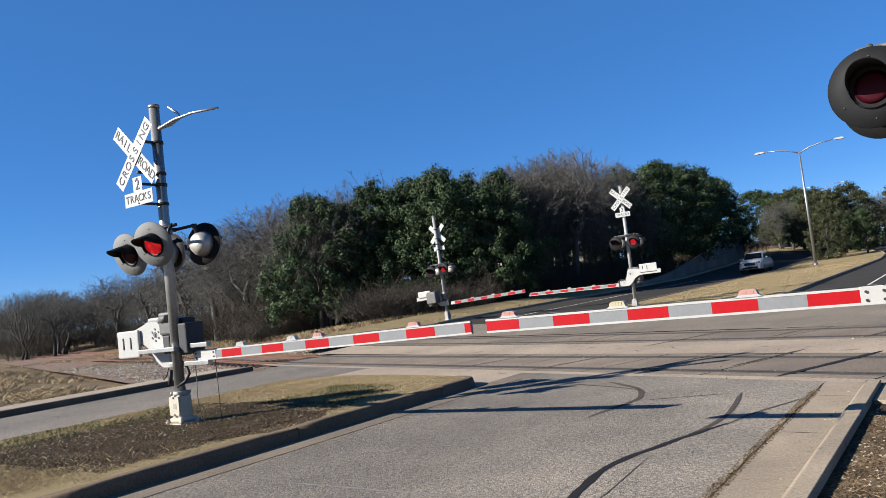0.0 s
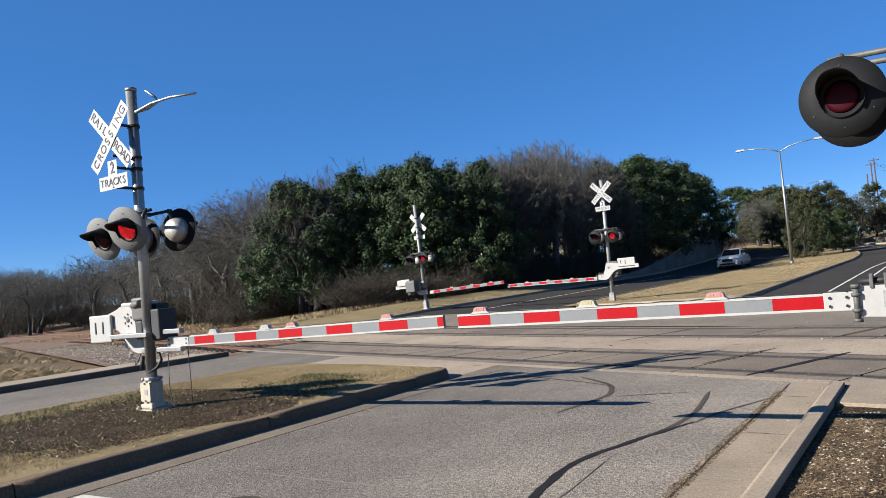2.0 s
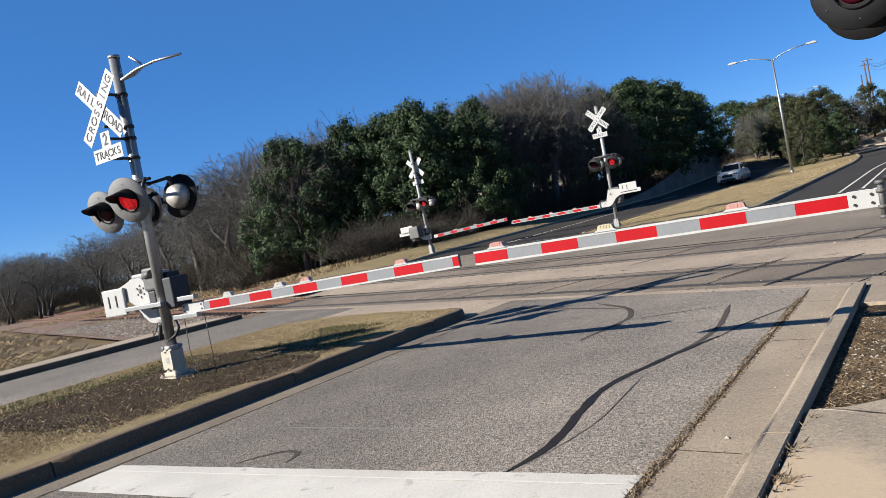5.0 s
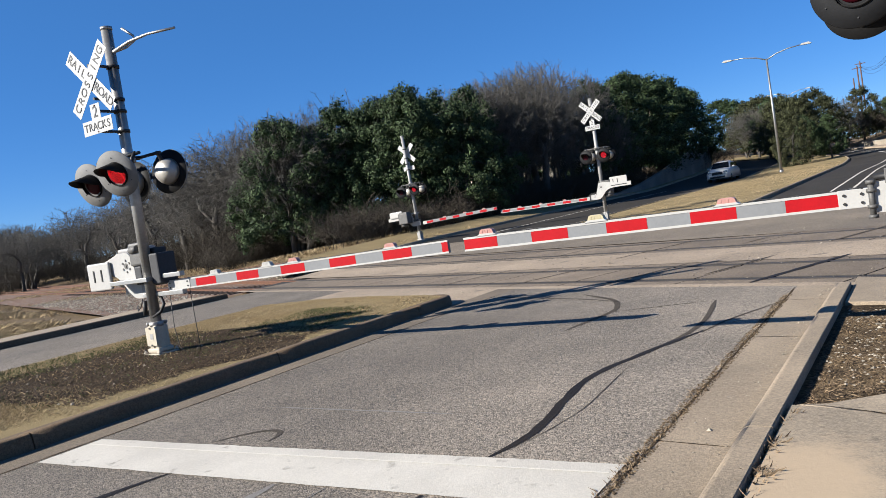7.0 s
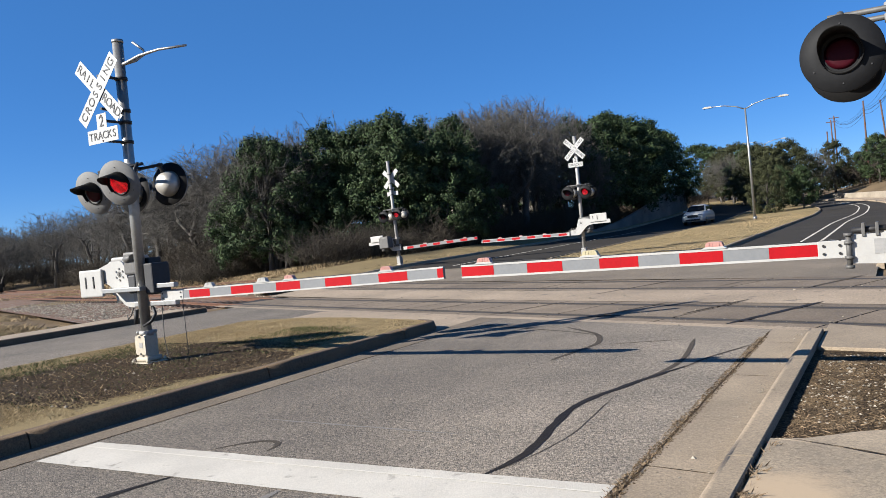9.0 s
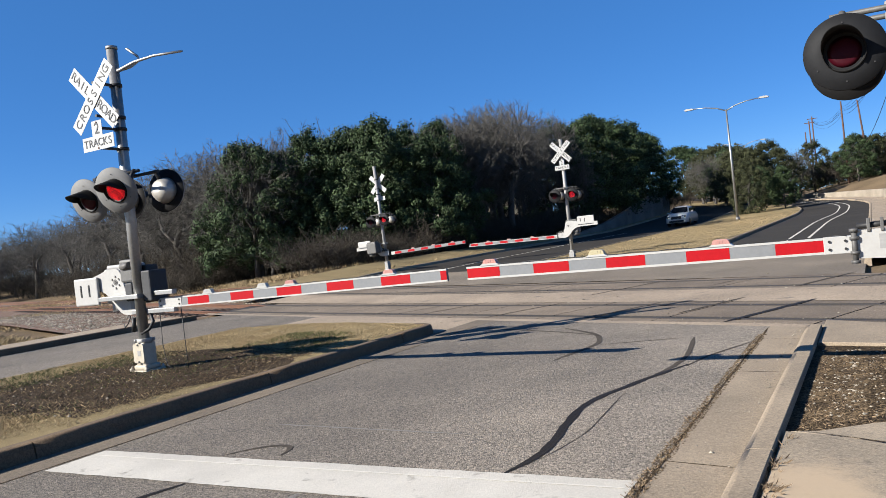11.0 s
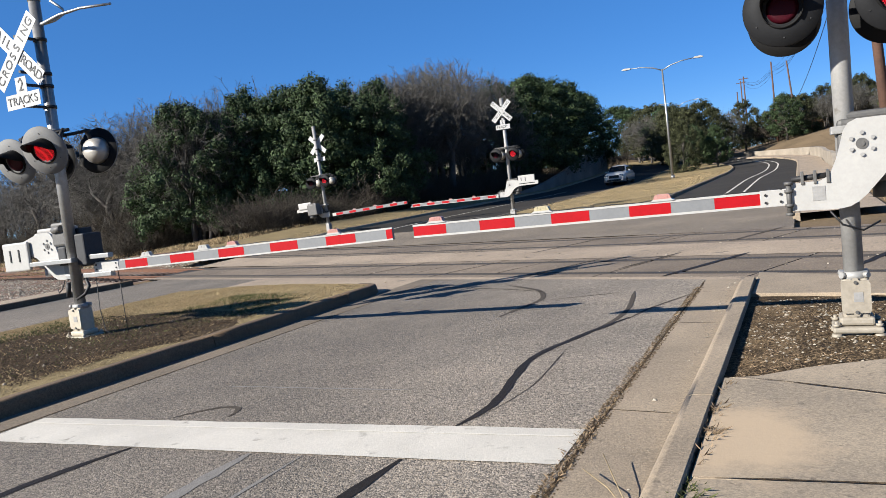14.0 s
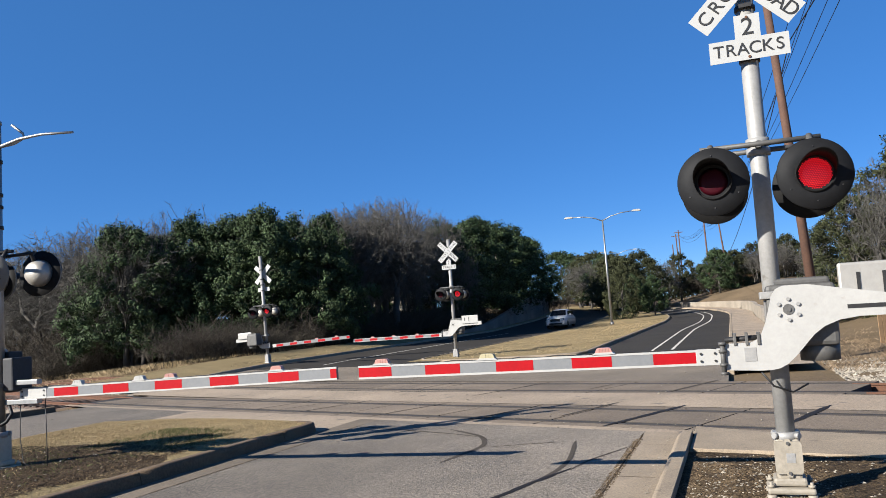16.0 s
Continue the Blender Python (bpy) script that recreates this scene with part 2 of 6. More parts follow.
TIMBER = material("sleeper_timber", (0.0722, 0.047, 0.0319), (0.0394, 0.0263, 0.0186), fine=30, coarse=4, rough=0.9, bump=0.4)
GALV = material("galvanised_steel", (0.367, 0.357, 0.337), (0.262, 0.257, 0.243), fine=22, coarse=4, rough=0.42, metal=0.75, bump=0.06)
SILVER = material("aluminium_paint", (0.31, 0.30, 0.28), (0.23, 0.222, 0.208), fine=30, coarse=4, rough=0.55, metal=0.15, bump=0.08, extra=((0.16, 0.14, 0.115), 9, 0.68))
BASE_TAN = material("weathered_tan_paint", (0.31, 0.27, 0.21), (0.22, 0.19, 0.145), fine=25, coarse=6, rough=0.65, bump=0.15, extra=((0.13, 0.10, 0.07), 11, 0.66))
WHITE = material("white_enamel", (0.376, 0.364, 0.336), (0.32, 0.308, 0.284), fine=30, coarse=3, rough=0.42, bump=0.05, extra=((0.272, 0.248, 0.216), 8, 0.7))
SIGN_WHITE = material("sign_sheeting_white", (0.376, 0.372, 0.352), (0.336, 0.332, 0.312), fine=40, coarse=4, rough=0.4, bump=0.0, extra=((0.288, 0.276, 0.256), 7, 0.72))
IVORY = material("ivory_paint", (0.433, 0.382, 0.29), (0.341, 0.294, 0.221), fine=25, coarse=5, rough=0.6, bump=0.1, extra=((0.217, 0.176, 0.116), 12, 0.68))
GREY_CAST = material("grey_cast_casing", (0.115, 0.109, 0.1), (0.07, 0.067, 0.062), fine=25, coarse=5, rough=0.6, metal=0.2, bump=0.1)
BLACK = material("black_lettering", (0.0118, 0.0113, 0.0105), (0.00787, 0.00752, 0.00697), rough=0.5, bump=0)
DARK_METAL = material("dark_steel", (0.0328, 0.0314, 0.0302), (0.0197, 0.0188, 0.0186), fine=30, rough=0.55, metal=0.4, bump=0.05)
DISC_DARK = material("charcoal_target_paint", (0.0131, 0.0131, 0.0139), (0.0092, 0.00936, 0.00984), fine=30, coarse=3, rough=0.6, bump=0.03)
DISC_GREY = material("faded_target_paint", (0.16, 0.156, 0.148), (0.124, 0.122, 0.116), fine=20, coarse=3, rough=0.75, bump=0.03)
HOOD = material("hood_black", (0.0105, 0.01, 0.00984), (0.00656, 0.00626, 0.00581), rough=0.6, bump=0.0)
BOWL = material("aluminium_bowl", (0.406, 0.382, 0.337), (0.328, 0.307, 0.273), fine=15, rough=0.45, metal=0.4, bump=0.05)
LENS_OFF = material("red_lens_unlit", (0.04, 0.002, 0.006), (0.024, 0.001, 0.004), rough=0.5, bump=0)
LENS_BASE = glow("red_lens_lit", (0.16, 0.001, 0.004), 0.35)
LED = glow("red_diode", (0.9, 0.012, 0.02), 0.55, (0.16, 0.001, 0.003))
ARM_RED = material("reflective_red", (0.34, 0.004, 0.008), (0.27, 0.004, 0.007), fine=30, coarse=3, rough=0.5, bump=0.03)
ARM_GREY = material("reflective_grey", (0.165, 0.168, 0.168), (0.135, 0.138, 0.138), fine=30, coarse=3, rough=0.45, bump=0.03)
LAMP_CLEAR = material("clear_lamp_plastic", (0.406, 0.394, 0.361), (0.328, 0.315, 0.289), rough=0.3, bump=0)
LAMP_YELLOW = material("yellowed_plastic", (0.406, 0.361, 0.217), (0.328, 0.275, 0.164), rough=0.4, bump=0)
LAMP_RED = material("red_arm_lens", (0.406, 0.144, 0.111), (0.361, 0.236, 0.203), rough=0.3, bump=0)
BARK = leafy("grey_bark", (0.09, 0.08, 0.068), (0.05, 0.045, 0.039))
TWIG = leafy("bare_twig", (0.115, 0.106, 0.092), (0.064, 0.06, 0.053), 0.3)
LEAF = leafy("evergreen_leaf", (0.0572, 0.085, 0.0345), (0.0132, 0.0236, 0.0092), 1.1, (0.4, 1.75))
LEAF_OLIVE = leafy("olive_leaf", (0.06, 0.064, 0.027), (0.022, 0.026, 0.012), 1.1, (0.45, 1.65))
DRY_BLADE = leafy("dry_grass_blade", (0.36, 0.27, 0.15), (0.25, 0.185, 0.10), 0.6, (0.75, 1.25))
STRAW = leafy("weathered_straw", (0.217, 0.154, 0.0952), (0.131, 0.0936, 0.0581))
GREEN_BLADE = leafy("green_grass_blade", (0.0787, 0.0857, 0.0278), (0.0472, 0.0541, 0.0186))
LITTER = leafy("dead_leaf_litter", (0.085, 0.056, 0.032), (0.036, 0.025, 0.015))
WALL_GREY = material("retaining_wall_concrete", (0.217, 0.194, 0.163), (0.111, 0.0968, 0.0816), fine=12, coarse=0.5, rough=0.9, bump=0.4, amount=0.4)
WALL_PALE = material("pale_retaining_wall", (0.341, 0.294, 0.232), (0.197, 0.166, 0.127), fine=8, coarse=0.6, rough=0.9, bump=0.4, amount=0.4)
POLE_WOOD = material("brown_pole_wood", (0.108, 0.0533, 0.0319), (0.059, 0.0301, 0.0192), fine=20, coarse=2, rough=0.85, bump=0.3)
FENCE_WOOD = material("fence_wood", (0.275, 0.169, 0.0816), (0.184, 0.113, 0.0581), fine=20, coarse=3, rough=0.85, bump=0.3, spread=0.15)
CAR_WHITE = material("white_car_paint", (0.512, 0.489, 0.453), (0.498, 0.476, 0.441), rough=0.2, bump=0)
GLASS_DARK = material("tinted_glass", (0.0131, 0.0138, 0.0145), (0.00984, 0.0106, 0.0116), rough=0.08, bump=0)
TYRE = material("tyre_rubber", (0.0131, 0.0126, 0.0116), (0.0092, 0.0088, 0.00816), rough=0.8, bump=0.1)
CHROME = material("bright_trim", (0.394, 0.376, 0.36), (0.328, 0.314, 0.302), rough=0.2, metal=1.0, bump=0)
PALE_HOUSE = material("pale_siding", (0.394, 0.357, 0.302), (0.328, 0.294, 0.25), fine=6, rough=0.8, bump=0.1)

for m in (HOOD, DISC_DARK, LENS_OFF, TAR, TAR_THIN, ASPHALT_FAR, ARM_RED, SOIL, GRASS, GROUND):
    m.node_tree.nodes["Principled BSDF"].inputs["Specular IOR Level"].default_value = 0.12


# ---- mesh helpers ----
def part(name, bm, mat, parent=None, label="", at=None):
    me = bpy.data.meshes.new(name)
    bm.to_mesh(me)
    bm.free()
    mats = mat if isinstance(mat, (list, tuple)) else [mat]
    for q in mats:
        me.materials.append(q)
    ob = new(name, me)
    if parent is not None:
        ob.parent = parent
    elif at is None:
        ob.matrix_basis = ROAD
    if at is not None:
        ob.matrix_basis = at
    if label:
        ob["label"] = label
    return ob


def thing(name, at, label, category, group="", kind=""):
    ob = new(name)
    ob.empty_display_size = 0.2
    ob.matrix_basis = at
    return tagged(ob, label, category, group, kind)


def box(bm, lo, hi, bevel=0.0, m=None):
    r = bmesh.ops.create_cube(bm, size=1)
    vs = r["verts"]
    c = [(a + b) / 2 for a, b in zip(lo, hi)]
    for v in vs:
        v.co = Vector([c[i] + v.co[i] * (hi[i] - lo[i]) for i in range(3)])
    if bevel:
        es = list({e for v in vs for e in v.link_edges})
        r = bmesh.ops.bevel(bm, geom=es, offset=bevel, segments=2, affect="EDGES", profile=0.5)
        vs = list({v for f in r["faces"] for v in f.verts})
    if m is not None:
        bmesh.ops.transform(bm, matrix=m, verts=[v for v in vs if v.is_valid])
    return vs


def tube(bm, pts, radii, n=8, caps=True, smooth_faces=True):
    """A round bar along pts."""
    pts = [Vector(p) for p in pts]
    if not isinstance(radii, (list, tuple)):
        radii = [radii] * len(pts)
    rings, last = [], None
    for i, p in enumerate(pts):
        d = (pts[min(i + 1, len(pts) - 1)] - pts[max(i - 1, 0)]).normalized()
        a = last if last is not None else (Vector((0, 0, 1)) if abs(d.z) < 0.9 else Vector((1, 0, 0)))
        a = (a - d * a.dot(d)).normalized()
        last = a
        b = d.cross(a)
        rings.append([bm.verts.new(p + (a * math.cos(k * math.tau / n) + b * math.sin(k * math.tau / n)) * radii[i]) for k in range(n)])
    for r0, r1 in zip(rings, rings[1:]):
        for k in range(n):
            f = bm.faces.new((r0[k], r0[(k + 1) % n], r1[(k + 1) % n], r1[k]))
            f.smooth = smooth_faces
    if caps:
        bm.faces.new(rings[0][::-1])
        bm.faces.new(rings[-1])


def prism(bm, poly, y0, y1):
    """A plate: poly in x, z, from y0 to y1."""
    a = [bm.verts.new((x, y0, z)) for x, z in poly]
    b = [bm.verts.new((x, y1, z)) for x, z in poly]
    n = len(poly)
    bm.faces.new(a)
    bm.faces.new(b[::-1])
    for i in range(n):
        bm.faces.new((a[i], b[i], b[(i + 1) % n], a[(i + 1) % n]))
    bmesh.ops.recalc_face_normals(bm, faces=bm.faces[:])


def lathe(bm, profile, n=28, m=None):
    """Turn profile, pairs of radius and y, about the y axis."""
    rings = []
    for r, y in profile:
        rings.append([bm.verts.new((r * math.cos(k * math.tau / n), y, r * math.sin(k * math.tau / n))) for k in range(n)])
    faces = []
    for r0, r1 in zip(rings, rings[1:]):
        for k in range(n):
            f = bm.faces.new((r0[k], r0[(k + 1) % n], r1[(k + 1) % n], r1[k]))
            f.smooth = True
            faces.append(f)
    faces.append(bm.faces.new(rings[0]))
    faces.append(bm.faces.new(rings[-1][::-1]))
    bmesh.ops.recalc_face_normals(bm, faces=faces)
    if m is not None:
        bmesh.ops.transform(bm, matrix=m, verts=[v for r in rings for v in r])


def lettering(text, size, mat, parent, m):
    cu = bpy.data.curves.new("lettering", "FONT")
    cu.body, cu.size, cu.align_x, cu.align_y, cu.extrude = text, size, "CENTER", "CENTER", 0.0015
    cu.offset = 0.0
    tmp = new("lettering_source", cu)
    me = bpy.data.meshes.new_from_object(tmp.evaluated_get(bpy.context.evaluated_depsgraph_get()))
    bpy.data.objects.remove(tmp)
    me.materials.clear()
    me.materials.append(mat)
    ob = new("lettering", me)
    ob.parent = parent
    ob.matrix_basis = m
    return ob


def sheet(name, cells, mat, lift=0.0, level=height):
    """A sheet of quads; cells: rows of points (x, y)."""
    bm = bmesh.new()
    grid = [[bm.verts.new((x, y, level(x, y) + lift)) for x, y in row] for row in cells]
    for r0, r1 in zip(grid, grid[1:]):
        for i in range(len(r0) - 1):
            f = bm.faces.new((r0[i], r0[i + 1], r1[i + 1], r1[i]))
            f.smooth = True
    bmesh.ops.recalc_face_normals(bm, faces=bm.faces[:])
    if sum(f.normal.z for f in bm.faces) < 0:
        bmesh.ops.reverse_faces(bm, faces=bm.faces[:])
    return part(name, bm, mat)


def setting(ob, label, category):
    return tagged(ob, label, category, "", "structure")


def steps(a, b, n):
    return [a + (b - a) * i / n for i in range(n + 1)]


def kerb(name, line, width, high, mat, label, low=-0.06, side=1):
    """A kerb with a rounded top along line, points (x, y); its face is on the line, its body to side."""
    bm = bmesh.new()
    rows = []
    for i, (x, y) in enumerate(line):
        p0, p1 = Vector(line[max(i - 1, 0)]), Vector(line[min(i + 1, len(line) - 1)])
        d = (p1 - p0).normalized()
        nx, ny = -d.y * side, d.x * side
        z = height(x, y)
        prof = ((0.0, low), (0.03, high * 0.62), (0.042, high - 0.024), (0.056, high - 0.009), (0.08, high), (width - 0.006, high), (width, high - 0.006), (width, low))
        rows.append([bm.verts.new((x + nx * o, y + ny * o, z + h + 0.004 * noise.noise((x * 1.3, y * 1.3, h)))) for o, h in prof])
    for r0, r1 in zip(rows, rows[1:]):
        for k in range(len(r0) - 1):
            f = bm.faces.new((r0[k], r0[k + 1], r1[k + 1], r1[k]))
            f.smooth = k in (1, 2, 3)
    bmesh.ops.recalc_face_normals(bm, faces=bm.faces[:])
    if sum(f.normal.z for f in bm.faces) < 0:
        bmesh.ops.reverse_faces(bm, faces=bm.faces[:])
    for r in (rows[0], rows[-1]):
        bm.faces.new(r)
    return setting(part(name, bm, mat), label, "kerb")


def ribbon(name, line, width, mat, label, lift=0.005, ragged=0.15):
    bm = bmesh.new()
    pts, fine = [Vector(p) for p in line], []
    for a, b in zip(pts, pts[1:]):
        k = max(2, int((b - a).length / 0.12))
        fine += [a.lerp(b, i / k) for i in range(k)]
    fine.append(pts[-1])
    for _ in range(4):
        fine = [fine[0]] + [(fine[i - 1] + fine[i] * 2 + fine[i + 1]) / 4 for i in range(1, len(fine) - 1)] + [fine[-1]]
    rows = []
    for i, p in enumerate(fine):
        d = (fine[min(i + 1, len(fine) - 1)] - fine[max(i - 1, 0)]).normalized()
        nrm = Vector((-d.y, d.x))
        taper = min(1.0, 0.25 + i * 0.25, 0.25 + (len(fine) - 1 - i) * 0.25)
        e = [width / 2 * taper * (1 + ragged * 2 * noise.noise((p.x * 5, p.y * 5, q))) for q in (0.0, 7.0)]
        a, b = p + nrm * e[0], p - nrm * e[1]
        rows.append([bm.verts.new((q.x, q.y, height(q.x, q.y) + lift)) for q in (a, b)])
    for r0, r1 in zip(rows, rows[1:]):
        bm.faces.new((r0[0], r0[1], r1[1], r1[0]))
    bmesh.ops.recalc_face_normals(bm, faces=bm.faces[:])
    if sum(f.normal.z for f in bm.faces) < 0:
        bmesh.ops.reverse_faces(bm, faces=bm.faces[:])
    return setting(part(name, bm, mat), label, "road marking")


# ---- ground, roads, tracks ----
def axis_steps(lo, hi, dense_lo, dense_hi, step):
    vals, v, g = [dense_lo], dense_lo, step
    while v < dense_hi:
        v += step
        vals.append(v)
    g = step
    while v < hi:
        g *= 1.25
        v += g
        vals.append(min(v, hi))
    v, g = dense_lo, step
    while v > lo:
        g *= 1.25
        v -= g
        vals.insert(0, max(v, lo))
    return vals


XS, YS = axis_steps(-900, 900, -60, 24, 1.4), axis_steps(-300, 1500, -6, 110, 1.4)
setting(sheet("ground", [[(x, y) for x in XS] for y in YS], GROUND, -0.03, bank), "dry brown winter ground reaching to the horizon", "ground")

KERB_L, KERB_R = -6.62, -0.87  # faces of the kerbs on each side of the near lane
NEAR_EDGE = 10.1  # where the lane meets the track panels


def edge(y0, x):
    return y0 - SKEW * x


def lane(name, x0, x1, y0, yend, mat, lift, label, nx=6, ny=40):
    """A strip of road from y0 to the skewed line yend."""
    rows = []
    for j in range(ny + 1):
        rows.append([(x, y0 + (edge(yend, x) - y0) * j / ny) for x in steps(x0, x1, nx)])
    return setting(sheet(name, rows, mat, lift), label, "road")


lane("road", KERB_L + 0.45, KERB_R - 0.43, -40, NEAR_EDGE, ASPHALT, 0.0, "worn grey asphalt lane with tar-sealed cracks")
lane("gutter", KERB_R - 0.43, KERB_R, -40, NEAR_EDGE, CONCRETE, 0.001, "tan concrete gutter beside the asphalt", nx=2)
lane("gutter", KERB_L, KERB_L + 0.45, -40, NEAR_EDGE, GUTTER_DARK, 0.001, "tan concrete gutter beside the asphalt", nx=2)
lane("road", -17.9, -12.3, -40, NEAR_EDGE, ASPHALT, 0.0, "worn grey asphalt lane beyond the grass median")
lane("road", -12.3, KERB_L, 11.3, NEAR_EDGE, BAND, 0.0, "pale concrete strip between the median and the tracks", ny=8)


def skew_band(name, y0, y1, x0, x1, mat, lift, label, n=24, category="road"):
    return setting(sheet(name, [[(x, edge(y, x)) for x in steps(x0, x1, n)] for y in steps(y0, y1, 3)], mat, lift), label, category)


skew_band("road", NEAR_EDGE, 10.35, -19.6, -0.6, BAND, 0.0, "pale concrete apron in front of the tracks")
skew_band("road", 12.78, 14.79, -19.6, 3.0, BAND, 0.002, "pale dusty strip of road between the two tracks")
skew_band("trackbed", 10.3, 12.8, -19.6, 1.7, RUBBER, -0.045, "dark bed under the crossing panels")
skew_band("trackbed", 14.6, 17.3, -19.6, 1.7, RUBBER, -0.045, "dark bed under the crossing panels")
rows = [[(x, edge(17.22, x) + (28.6 - edge(17.22, x)) * j / 8) for x in steps(-20.0, -0.3, 24)] for j in range(9)]
setting(sheet("road", rows, ASPHALT_CROSS, 0.002), "patched grey-brown asphalt beyond the tracks", "road")


def bend_left(y):
    return -0.004 * max(0.0, y - 78) ** 2 if y < 130 else -10.8 - 0.42 * (y - 130)


FAR_Y = steps(28.6, 200, 90)
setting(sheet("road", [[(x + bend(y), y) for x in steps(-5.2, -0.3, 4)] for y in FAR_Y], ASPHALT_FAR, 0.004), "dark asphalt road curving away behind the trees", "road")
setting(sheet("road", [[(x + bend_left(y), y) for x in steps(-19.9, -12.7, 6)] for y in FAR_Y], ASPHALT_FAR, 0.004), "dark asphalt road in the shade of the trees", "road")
for off in (-2.95, -2.25):
    rows = [[(off + q + bend(y) + 0.5 * smooth(45, 62, y), y) for q in (-0.05, 0.05)] for y in steps(29, 100, 60)]
    setting(sheet("road_line", rows, ROAD_WHITE, 0.012), "white painted line on the dark curving road", "road marking")
rows = [[(-17.0 + q + bend_left(y), y) for q in (-0.05, 0.05)] for y in steps(30, 60, 30)]
setting(sheet("road_line", rows, ROAD_WHITE, 0.012), "thin white line on the shaded road", "road marking")

# stop line and other marks
rows = [[(x, y + 0.012 * noise.noise((x * 6, y * 9, 0))) for x in steps(-6.1, -1.36, 60)] for y in (4.02, 4.3, 4.312, 4.6)]
setting(sheet("stop_line", rows, ROAD_WHITE, 0.006), "thick white stop line painted across the lane", "road marking")
setting(sheet("stop_line_seam", [[(x, y + 0.004 * noise.noise((x * 5, 0, 0))) for x in steps(-6.05, -1.4, 50)] for y in (4.452, 4.47)], SIGN_PAINT, 0.009), "narrow brighter overlap along the stop line", "road marking")
MAIN = [(-1.81, 8.2), (-1.9, 7.9), (-2.07, 7.5), (-2.14, 7.14), (-2.3, 6.72), (-2.31, 6.19), (-2.23, 5.74), (-2.13, 5.1), (-2.17, 4.78), (-2.22, 4.61)]
ribbon("tar_seam", MAIN, 0.068, TAR, "winding black tar seam in the asphalt", 0.004, 0.3)
ribbon("tar_seam", [(-2.1, 9.98), (-2.03, 9.5), (-1.97, 9.1), (-1.91, 8.6), (-1.94, 7.95), (-2.06, 7.52)], 0.055, TAR_THIN, "worn tar mark that joins the winding seam", 0.0035)
ribbon("tar_seam", [(-2.3, 4.01), (-2.33, 3.58), (-2.36, 3.28), (-2.4, 2.2), (-2.35, 0.5)], 0.085, TAR, "straight black tar seam before the stop line", 0.004)
ribbon("tar_seam", [(-1.36, 9.5), (-1.52, 9.1), (-1.69, 8.7), (-1.81, 8.1)], 0.034, TAR_THIN, "thin worn tar seam in the asphalt", 0.0035)
ribbon("tar_seam", [(-2.1, 6.9), (-2.05, 6.2), (-2.0, 5.6), (-2.08, 5.0), (-2.16, 4.75)], 0.009, TAR_THIN, "hairline tar seam in the asphalt", 0.0035)
ribbon("tar_seam", [(-4.72, 4.66), (-4.62, 4.86), (-4.48, 4.98), (-4.3, 5.0), (-4.21, 4.9), (-4.19, 4.72)], 0.05, TAR_THIN, "curled tar mark beside the stop line", 0.0035)
ribbon("tar_seam", [(-4.45, 4.01), (-4.54, 3.73), (-4.62, 3.3), (-4.63, 3.03), (-4.7, 1.5)], 0.085, TAR, "dark tar seam before the stop line", 0.0035)
ribbon("tar_seam", [(-4.3, 11.3), (-3.51, 10.52), (-3.22, 9.74), (-3.31, 9.2), (-3.41, 8.55)], 0.07, TAR_THIN, "curved tar seam near the tracks", 0.0035)
ribbon("tar_seam", [(-6.1, 11.85), (-4.83, 11.21), (-3.92, 10.73), (-3.4, 10.35)], 0.04, TAR_THIN, "curved tar seam near the tracks", 0.0035)
ribbon("tar_seam", [(-3.2, 9.6), (-2.5, 9.85), (-2.2, 9.95)], 0.03, TAR_THIN, "thin tar seam near the tracks", 0.0035)
ribbon("worn_line", [(-5.1, 5.6), (-2.9, 5.45)], 0.03, ROAD_FAINT, "faint worn paint line on the asphalt", 0.003, 0.4)
ribbon("worn_line", [(-3.4, 4.0), (-3.38, 3.1), (-3.36, 2.0)], 0.11, ROAD_FAINT, "faint worn paint line on the asphalt", 0.003, 0.3)
ribbon("worn_line", [(-2.99, 4.0), (-3.0, 3.2), (-3.0, 2.0)], 0.03, ROAD_FAINT, "faint worn paint line on the asphalt", 0.003, 0.3)
ribbon("arrow_tip", [(-2.08, 3.42), (-2.17, 3.3), (-2.3, 3.1)], 0.07, ROAD_WHITE, "white tip of a painted lane arrow", 0.006)

JOINTS = (((-1.95, 11.2), (-0.93, 13.4), 0.11), ((0.49, 11.1), (1.14, 12.82), 0.11), ((-1.4, 15.58), (-0.46, 17.8), 0.08), ((-3.14, 16.81), (-2.72, 17.8), 0.05), ((-2.83, 12.44), (-2.08, 14.22), 0.06),
          ((-5.6, 16.4), (-4.6, 18.8), 0.06), ((-4.4, 12.1), (-3.5, 14.2), 0.05), ((-8.9, 14.2), (-8.0, 16.3), 0.05), ((-6.6, 13.2), (-5.7, 15.2), 0.05), ((-10.6, 15.0), (-9.7, 17.1), 0.05), ((-8.2, 17.9), (-7.3, 20.2), 0.05), ((-12.5, 16.0), (-11.7, 18.0), 0.05))
for p0, p1, wd in JOINTS:
    ribbon("tar_joint", [p0, p1], wd, TAR_THIN if wd < 0.1 else TAR, "dark tar joint across the crossing panels", 0.006, 0.2)

# kerbs, medians, pavements
def jointed_kerb(x, cuts, tail, width, high, mat, label, side):
    """A kerb cast in lengths, with an open joint between them."""
    for y0, y1 in zip(cuts, cuts[1:]):
        line = [(x, y) for y in steps(y0 + 0.007, y1 - 0.007, max(6, int((y1 - y0) * 2)))]
        kerb("kerb", line + (tail if y1 == cuts[-1] else []), width, high, mat, label, side=side)


